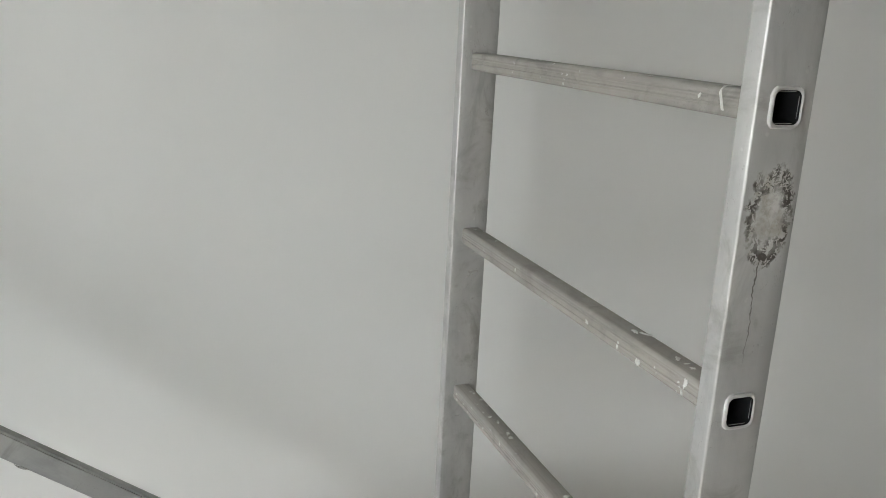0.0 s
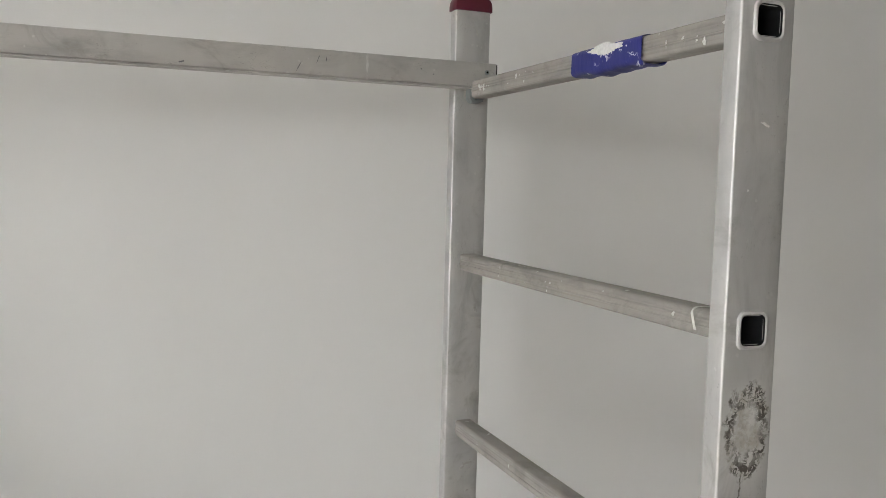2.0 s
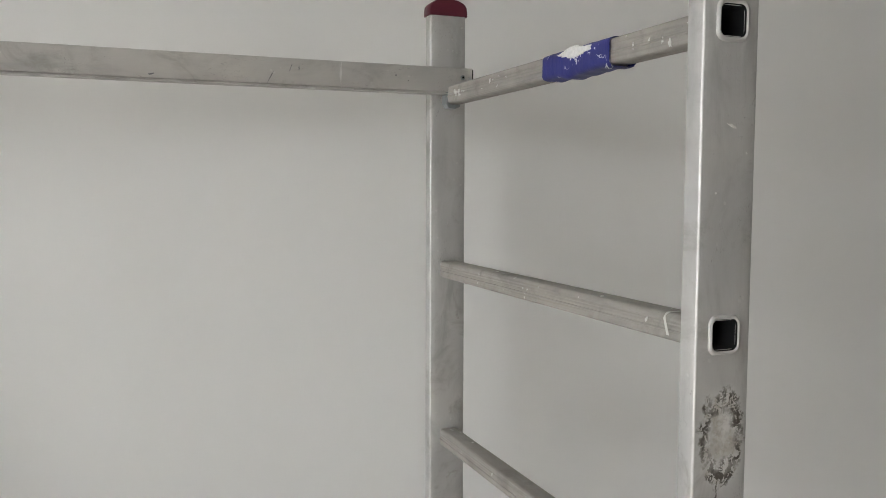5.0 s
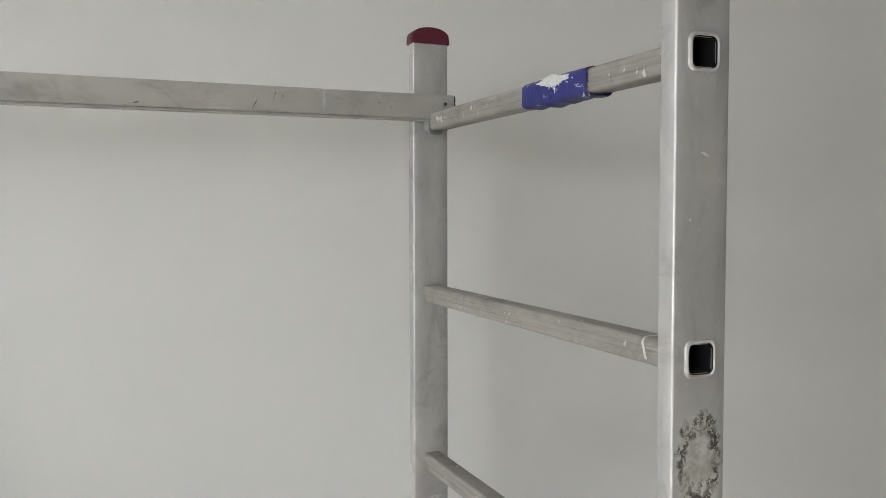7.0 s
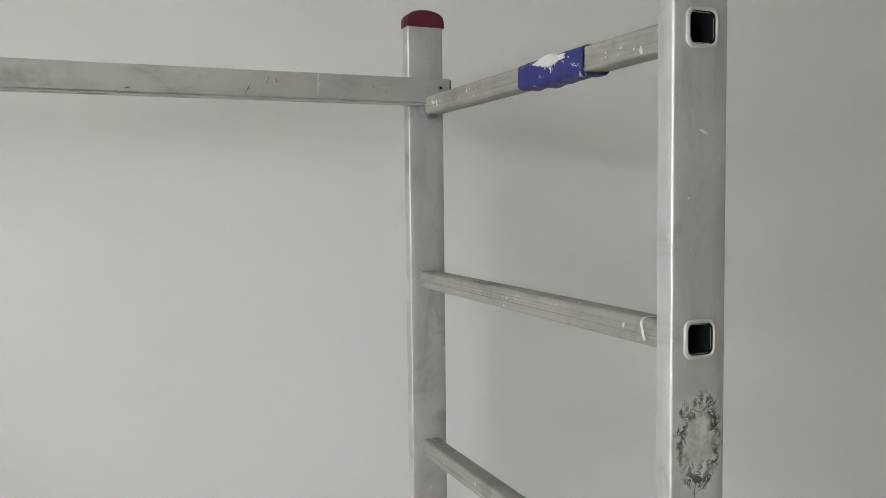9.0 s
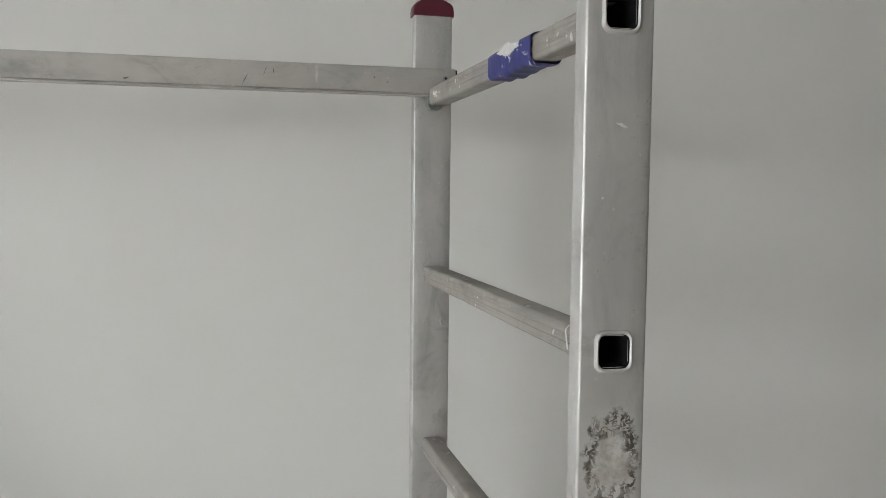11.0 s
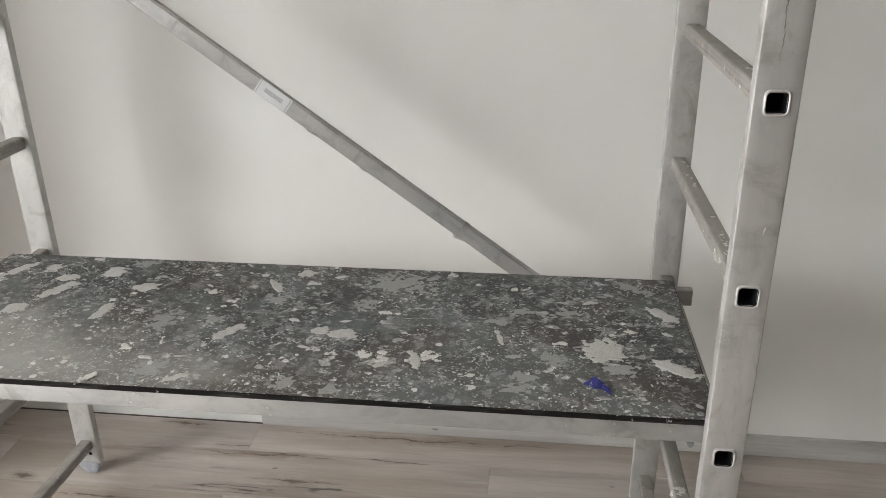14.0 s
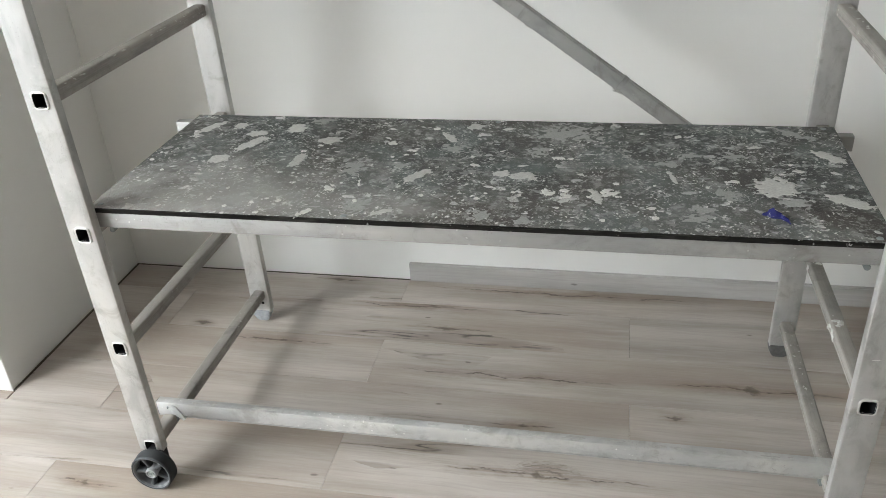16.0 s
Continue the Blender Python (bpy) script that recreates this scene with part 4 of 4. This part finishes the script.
for xs, ys in ((-1.497, 0.040), (-0.98, 0.038), (-0.42, 0.036), (-0.033, 0.040), (-0.033, 0.532), (-1.497, 0.532), (-0.75, 0.533)):
    bm = bmesh.new()
    rings = [[(xs + r * math.cos(2 * math.pi * k / 14), ys + r * math.sin(2 * math.pi * k / 14), DECK_Z + zz) for k in range(14)] for r, zz in ((0.0062, 0.0), (0.0055, 0.0012), (0.003, 0.0019), (0.0008, 0.0019))]
    made = loft(bm, rings, cap=False)
    bm.faces.new(made[-1])
    part("rivet", bm, M_ZINC, deck, smooth=True)

# the larger dried splashes
SMEARS = (
    (-1.446, 0.461, 0.044, 0.014, 1.10), (-1.305, 0.369, 0.049, 0.016, 1.09), (-1.344, 0.279, 0.023, 0.022, 0.07), (-1.226, 0.470, 0.024, 0.026, 0.06),
    (-1.125, 0.399, 0.024, 0.022, 0.06), (-1.160, 0.286, 0.036, 0.012, 1.47), (-0.877, 0.228, 0.040, 0.013, 0.99), (-0.846, 0.434, 0.032, 0.010, -0.95),
    (-0.704, 0.249, 0.015, 0.015, 0.08), (-0.658, 0.241, 0.026, 0.020, 0.08), (-0.913, 0.058, 0.023, 0.008, 0.60), (-0.509, 0.159, 0.030, 0.010, -1.25),
    (-0.053, 0.176, 0.044, 0.018, -0.61), (-0.049, 0.377, 0.039, 0.015, -0.77), (-1.375, 0.474, 0.016, 0.020, 0.06), (-1.315, 0.429, 0.022, 0.017, 0.06),
    (-0.798, 0.502, 0.019, 0.020, 0.06), (-0.364, 0.257, 0.035, 0.005, -1.33), (-0.173, 0.225, 0.038, 0.042, 0.08),
)
GREY_FILMS = (
    (-0.584, 0.469, 0.056, 0.033, 0.06), (-0.826, 0.372, 0.023, 0.019, 0.07), (-0.718, 0.060, 0.015, 0.016, 0.09), (-0.640, 0.049, 0.013, 0.012, 0.09),
    (-0.097, 0.495, 0.037, 0.012, -0.64), (-0.326, 0.082, 0.018, 0.012, 0.09), (-0.313, 0.120, 0.017, 0.011, 0.09), (-0.150, 0.161, 0.021, 0.019, 0.09),
    (-1.340, 0.188, 0.022, 0.018, 0.08), (-0.641, 0.365, 0.020, 0.018, 0.07), (-0.238, 0.366, 0.022, 0.012, 0.07), (-0.375, 0.321, 0.021, 0.014, 0.07),
    (-0.317, 0.367, 0.021, 0.010, 0.07), (-1.021, 0.260, 0.023, 0.029, 0.07), (-0.264, 0.190, 0.015, 0.018, 0.08), (-0.968, 0.085, 0.021, 0.022, 0.09),
    (-0.924, 0.273, 0.015, 0.012, 0.07), (-1.184, 0.518, 0.023, 0.015, 0.05),
)
LUMPS = (
    (-1.065, 0.041, 0.022, 0.009, 0.99), (-0.604, 0.169, 0.013, 0.014, 0.08), (-0.570, 0.164, 0.013, 0.018, 0.08), (-0.483, 0.173, 0.017, 0.018, 0.08),
    (-0.497, 0.062, 0.006, 0.006, 0.09), (-0.252, 0.242, 0.012, 0.008, 0.08), (-0.402, 0.078, 0.011, 0.008, 0.09), (-0.407, 0.114, 0.010, 0.007, 0.09),
    (-0.990, 0.180, 0.004, 0.016, 0.20), (-0.975, 0.098, 0.008, 0.012, 0.09), (-1.047, 0.151, 0.012, 0.015, 0.08), (-0.587, 0.333, 0.020, 0.006, 0.07),
    (-0.912, 0.353, 0.014, 0.010, 0.07), (-0.974, 0.391, 0.013, 0.011, 0.06), (-0.236, 0.122, 0.006, 0.005, 0.09),
)
DROPS = (
    (-1.234, 0.057, 0.005), (-1.159, 0.096, 0.004), (-1.132, 0.088, 0.006), (-1.278, 0.084, 0.005), (-1.261, 0.136, 0.005), (-1.451, 0.213, 0.005), (-1.502, 0.264, 0.006),
    (-0.738, 0.132, 0.006), (-0.473, 0.218, 0.006), (-0.887, 0.483, 0.008), (-0.343, 0.467, 0.008), (-0.399, 0.215, 0.004), (-0.849, 0.136, 0.005), (-0.671, 0.164, 0.005),
    (-0.524, 0.156, 0.005), (-0.724, 0.155, 0.004), (-0.268, 0.307, 0.005), (-1.159, 0.036, 0.006), (-0.58, 0.105, 0.004), (-0.83, 0.075, 0.003), (-0.30, 0.215, 0.004),
)


def splash(name, sx, sy, rx, ry, turn, height, seed, rough, material, label):
    bm = bmesh.new()
    blob(bm, 0, 0, 0, rx, ry, turn, height, seed, rough)
    ob = part(name, bm, material, deck, label, smooth=True)
    ob.location = (sx, sy, DECK_Z + 0.0001)


def flake(name, sx, sy, rx, ry, turn, height, seed, wear, material, label):
    """A thin skin with a ragged rim, scraped through in spots: small cells, kept where the skin still holds."""
    cell = 0.0013
    nu, nv = int(rx * 1.5 / cell), int(ry * 1.5 / cell)
    held = {}
    for i in range(-nu, nu + 1):
        for j in range(-nv, nv + 1):
            u, v = i * cell, j * cell
            d = math.hypot(u / rx, v / ry)
            q = noise.fractal((u * 70 + seed, v * 95, seed * 2.1), 0.8, 2.1, 5)
            held[i, j] = (1.02 - d) * 1.5 + q * wear
    bm = bmesh.new()
    verts = {}

    def corner(i, j):
        if (i, j) not in verts:
            u, v = i * cell, j * cell
            up = height * min(1.0, max(0.05, held.get((i, j), 0.0) * 2.5))
            du, dv = (cell * 0.5 * noise.noise((i * 0.9 + k0, j * 0.9, seed)) for k0 in (0.0, 7.0))
            verts[i, j] = bm.verts.new(((u + du) * math.cos(turn) - (v + dv) * math.sin(turn), (u + du) * math.sin(turn) + (v + dv) * math.cos(turn), up))
        return verts[i, j]

    for i in range(-nu, nu):
        for j in range(-nv, nv):
            if held[i, j] + held[i + 1, j] + held[i, j + 1] + held[i + 1, j + 1] > 0:
                bm.faces.new((corner(i, j), corner(i + 1, j), corner(i + 1, j + 1), corner(i, j + 1)))
    ob = part(name, bm, material, deck, label, smooth=True)
    ob.location = (sx, sy, DECK_Z + 0.0002)


for k, (sx, sy, rx, ry, turn) in enumerate(SMEARS):
    flake("plaster_smear", sx, sy, rx, ry, turn, 0.0010, k * 1.7 + 0.3, 0.75, M_SMEARED, "scraped pale plaster smear")
for k, (sx, sy, rx, ry, turn) in enumerate(GREY_FILMS):
    flake("plaster_film", sx, sy, rx * 1.1, ry * 1.1, turn, 0.0005, k * 2.3 + 40.3, 1.9, M_FILM, "thin worn grey plaster film")
for k, (sx, sy, rx, ry, turn) in enumerate(LUMPS):
    flake("paint_lump", sx, sy, rx * 0.85, ry * 0.75, turn, 0.0018, k * 1.3 + 80.3, 2.3, M_SPLASH, "thick white paint lump")
for k, (sx, sy, r) in enumerate(DROPS):
    splash("paint_drop", sx, sy, r, r * 0.85, 0.4 * k, r * 0.22, k * 0.9 + 120.3, 0.3, M_SPLASH, "dried white paint drop")

# the many small flecks between them, denser towards the wall
rng = random.Random(412)
bm = bmesh.new()
for k in range(620):
    fx, fy = rng.uniform(-1.50, -0.03), 0.035 + 0.50 * rng.random() ** 0.75
    if noise.noise((fx * 9, fy * 9, 3.0)) < rng.uniform(-0.45, 0.25):
        continue
    r = 0.0016 + 0.0085 * rng.random() ** 2.6
    turn, lean, seed = rng.gauss(0.1, 0.5), rng.uniform(0.35, 0.8), rng.uniform(0, 90)
    rim = []
    for j in range(12):
        t = 2 * math.pi * j / 12
        q = 1 + 0.55 * noise.noise((math.cos(t) * 1.6 + seed, math.sin(t) * 1.6, seed))
        u, w = r * 1.4 * q * math.cos(t), r * lean * q * math.sin(t)
        rim.append((u * math.cos(turn) - w * math.sin(turn), u * math.sin(turn) + w * math.cos(turn)))
    up = r * rng.uniform(0.04, 0.16)
    rings = [[(fx + u * g, fy + w * g, DECK_Z + 0.0002 + h) for u, w in rim] for g, h in ((1.0, 0.0), (0.8, up))]
    made = loft(bm, rings, cap=False)
    bm.faces.new(made[-1])
tagged(part("paint_spatter", bm, M_FLECK, deck, "small dried flecks of paint and plaster"), "small dried flecks of paint and plaster", kind="stuff")

# scrap of blue tape on the deck
bm = bmesh.new()
rows = []
for k in range(9):
    u = k / 8
    cx = -0.213 + 0.043 * u + 0.004 * (k % 2)
    cy = 0.110 - 0.006 * u - 0.052 * max(0, u - 0.55)
    half = (0.002, 0.006, 0.009, 0.012, 0.011, 0.007, 0.006, 0.006, 0.004)[k]
    ridge = (0.001, 0.003, 0.007, 0.010, 0.008, 0.004, 0.006, 0.003, 0.001)[k]
    rows.append([(cx + 0.005 * noise.noise((u * 9, v * 3, 1.0)), cy + half * v + 0.003 * noise.noise((u * 8, v, 7.0)), DECK_Z + 0.001 + ridge * (1, 0.35, 0.75, 0.2, 0.06)[i]) for i, v in enumerate((1.0, 0.5, 0.0, -0.5, -1.0))])
loft(bm, rows, cap=False, closed=False)
scrap = tagged(part("tape_scrap", bm, M_TAPE), "crumpled scrap of blue masking tape lying on the deck", "tape scrap")
solid = scrap.modifiers.new("thickness", "SOLIDIFY")
solid.thickness = 0.0006

# rings and drips of dried paint on the rungs
def collar(parent, x, y, z, seed, wide=0.006):
    bm = bmesh.new()
    pts = rounded(0.0310, 0.0282, 0.0062, 4)
    rows = []
    for s in (-1, 1):
        rows.append([(x + a, y + s * wide * 0.5 + 0.006 * noise.noise((a * 60 + seed, b * 60, seed)) + 0.002 * s * noise.noise((a * 130, b * 130, seed)), z - 0.0014 + b) for a, b in pts])
    half = len(pts) // 2
    made = loft(bm, rows, cap=False)
    gone = [f for f in bm.faces if f.calc_center_median().z < z - 0.010]
    bmesh.ops.delete(bm, geom=gone, context="FACES")
    return part("paint_drip", bm, M_SPLASH, parent, smooth=True)


collar(rungs[1, 5], -0.0003, 0.062, RUNG_Z[5], 2.0, 0.004)


def crust(parent, x, y, z, seed, count, reach, size):
    """Lumps of dried paint on the top and the inner side of a rung."""
    bm = bmesh.new()
    rng = random.Random(seed)
    for k in range(count):
        r = size * rng.uniform(0.4, 1.2)
        one = bmesh.new()
        blob(one, 0, 0, 0, r, r * rng.uniform(0.3, 0.8), rng.uniform(0, 3), r * 0.28, rng.uniform(0, 90), 0.8)
        yy = y + rng.uniform(-reach, reach)
        if rng.random() < 0.55:
            m = Matrix.Translation((x + rng.uniform(-0.009, 0.009), yy, z + 0.0121))
        else:
            m = Matrix.Translation((x - 0.0149, yy, z - 0.0014 + rng.uniform(-0.008, 0.008))) @ Matrix.Rotation(radians(-90), 4, "Y")
        one.transform(m)
        me = bpy.data.meshes.new("lump")
        one.to_mesh(me)
        one.free()
        bm.from_mesh(me)
        bpy.data.meshes.remove(me)
    return tagged(part("paint_crust", bm, M_SPLASH, parent, smooth=True), kind="stuff")


for (side, k), y, seed, count, reach, size in (
    ((1, 6), 0.075, 1, 14, 0.055, 0.0045), ((1, 6), 0.42, 2, 5, 0.08, 0.003), ((1, 6), 0.60, 3, 6, 0.03, 0.004),
    ((1, 5), 0.30, 4, 6, 0.25, 0.003), ((1, 4), 0.10, 5, 16, 0.09, 0.005), ((1, 4), 0.45, 6, 6, 0.2, 0.003),
    ((1, 3), 0.12, 7, 14, 0.10, 0.005), ((1, 3), 0.62, 8, 6, 0.03, 0.005), ((1, 2), 0.60, 9, 14, 0.04, 0.007),
    ((1, 1), 0.245, 10, 12, 0.022, 0.008), ((1, 1), 0.50, 11, 7, 0.012, 0.007), ((1, 0), 0.30, 12, 14, 0.25, 0.004),
    ((0, 0), 0.30, 13, 10, 0.25, 0.003), ((0, 1), 0.30, 14, 8, 0.25, 0.003), ((0, 3), 0.30, 15, 46, 0.26, 0.0055), ((0, 2), 0.60, 16, 8, 0.03, 0.006),
    ((1, 3), 0.35, 17, 16, 0.22, 0.004), ((1, 2), 0.30, 18, 18, 0.26, 0.004), ((1, 6), 0.52, 19, 12, 0.10, 0.0022),
):
    crust(rungs[side, k], FRAMES[side][2] + (FRAMES[side][3] - FRAMES[side][2]) * y / FAR, y, (LEFT_Z, RUNG_Z)[side][k], seed, count, reach, size)

# chips, dabs and scuffs of paint on posts and rail
def dab(parent, x, y, z, rx, rz, turn, seed, material, height=0.0007):
    bm = bmesh.new()
    blob(bm, 0, 0, 0, rx, rz, turn, height, seed, 0.8)
    ob = part("paint_dab", bm, material, parent, smooth=True)
    ob.matrix_basis = pose(x, y, z, 90, 0, 0)


far_right, near_right = posts[1][1], posts[1][0]
for k, (dx, dz, rx, rz, turn) in enumerate(((0.0165, 1.434, 0.0035, 0.0065, 0.2), (0.010, 1.168, 0.0085, 0.0022, 0.15), (0.002, 1.162, 0.004, 0.0018, 0.6), (0.006, 1.885, 0.002, 0.0042, 0.5), (-0.004, 0.905, 0.003, 0.0016, 0.1), (0.011, 1.120, 0.0022, 0.0014, 0.9))):
    dab(far_right, dx - 0.006, FAR, dz, rx, rz, turn, k + 0.4, M_CRUST)
for k, (dx, dz, rx, rz, turn) in enumerate(((0.021, 1.676, 0.0009, 0.0009, 0.0), (0.004, 1.700, 0.0065, 0.0012, -0.5), (-0.012, 1.640, 0.001, 0.001, 0.0), (0.010, 1.055, 0.0012, 0.006, -0.2), (0.014, 0.560, 0.0012, 0.012, -0.15), (-0.004, 0.500, 0.008, 0.001, 0.1))):
    dab(near_right, dx, 0.0, dz, rx, rz, turn, k + 9.4, M_SMEAR, 0.0004)
for k, (dx, dz, rx, rz, turn, m) in enumerate(((-0.192, 1.8115, 0.0016, 0.019, 0.0, M_SCUFF), (-0.296, 1.806, 0.0006, 0.0075, -0.5, M_INK), (-0.268, 1.817, 0.0005, 0.006, -0.35, M_INK), (-0.255, 1.819, 0.0006, 0.003, 0.0, M_INK), (-0.46, 1.800, 0.004, 0.0012, 0.2, M_INK), (-0.105, 1.816, 0.0012, 0.0012, 0.0, M_INK), (-0.085, 1.809, 0.001, 0.001, 0.0, M_INK))):
    dab(guard_rail, dx, 0.628, dz, rx, rz, turn, k + 21.7, m, 0.0002)

# ---- the floor, plank by plank ----
floor = setting("floor", boxed(LEFT - 0.3, RIGHT + 0.15, FRONT - 0.15, BACK + 0.15, -0.05, -0.009), M_SUB, "pale grey oak laminate floor planks with dark knots", "floor")
# solid strips fill the expansion gap, their dark colour painting its shade
bm = bmesh.new()
box(bm, PIER_X, PIER_X + 0.0095, PIER_Y, BACK, -0.0088, -0.0012)
box(bm, PIER_X + 0.0095, -1.1145, BACK - 0.0085, BACK, -0.0088, -0.0012)
part("gap_filler", bm, M_GAP_FILL, floor, "dark filler painted as the shade of the gap along the wall")
ROW, PIECE, ROW0, GAP = 0.199, 1.410, 0.018, 0.0009
plank_meshes = {}


def plank(x0, x1, y0, y1):
    size = (round(x1 - x0, 4), round(y1 - y0, 4))
    if size not in plank_meshes:
        a, b = size[0] / 2 - GAP / 2, size[1] / 2 - GAP / 2
        bm = bmesh.new()
        e = 0.0002
        rings = [[(sx * (a - i), sy * (b - i), z) for sx, sy in ((-1, -1), (1, -1), (1, 1), (-1, 1))] for i, z in ((0, -0.0088), (0, -e), (e, 0))]
        loft(bm, rings)
        plank_meshes[size] = mesh_of(bm, "plank", M_PLANK)
    ob = new("plank", plank_meshes[size])
    ob.parent = floor
    ob.location = ((x0 + x1) / 2, (y0 + y1) / 2, 0)


for k in range(-26, 5):
    y0, y1 = ROW0 + ROW * k, min(ROW0 + ROW * (k + 1), BACK - 0.009)
    y0 = max(y0, FRONT)
    if y1 - y0 < 0.01:
        continue
    start = (-1.117 if k % 2 == 0 else -0.407) - 4 * PIECE
    left = PIER_X + 0.010 if y1 > PIER_Y else LEFT
    for j in range(10):
        x0, x1 = max(start + j * PIECE, left), min(start + (j + 1) * PIECE, RIGHT)
        if x1 - x0 > 0.01:
            plank(x0, x1, y0, y1)
    if y0 < PIER_Y < y1:
        plank(LEFT, PIER_X + 0.007, y0, PIER_Y - 0.006)
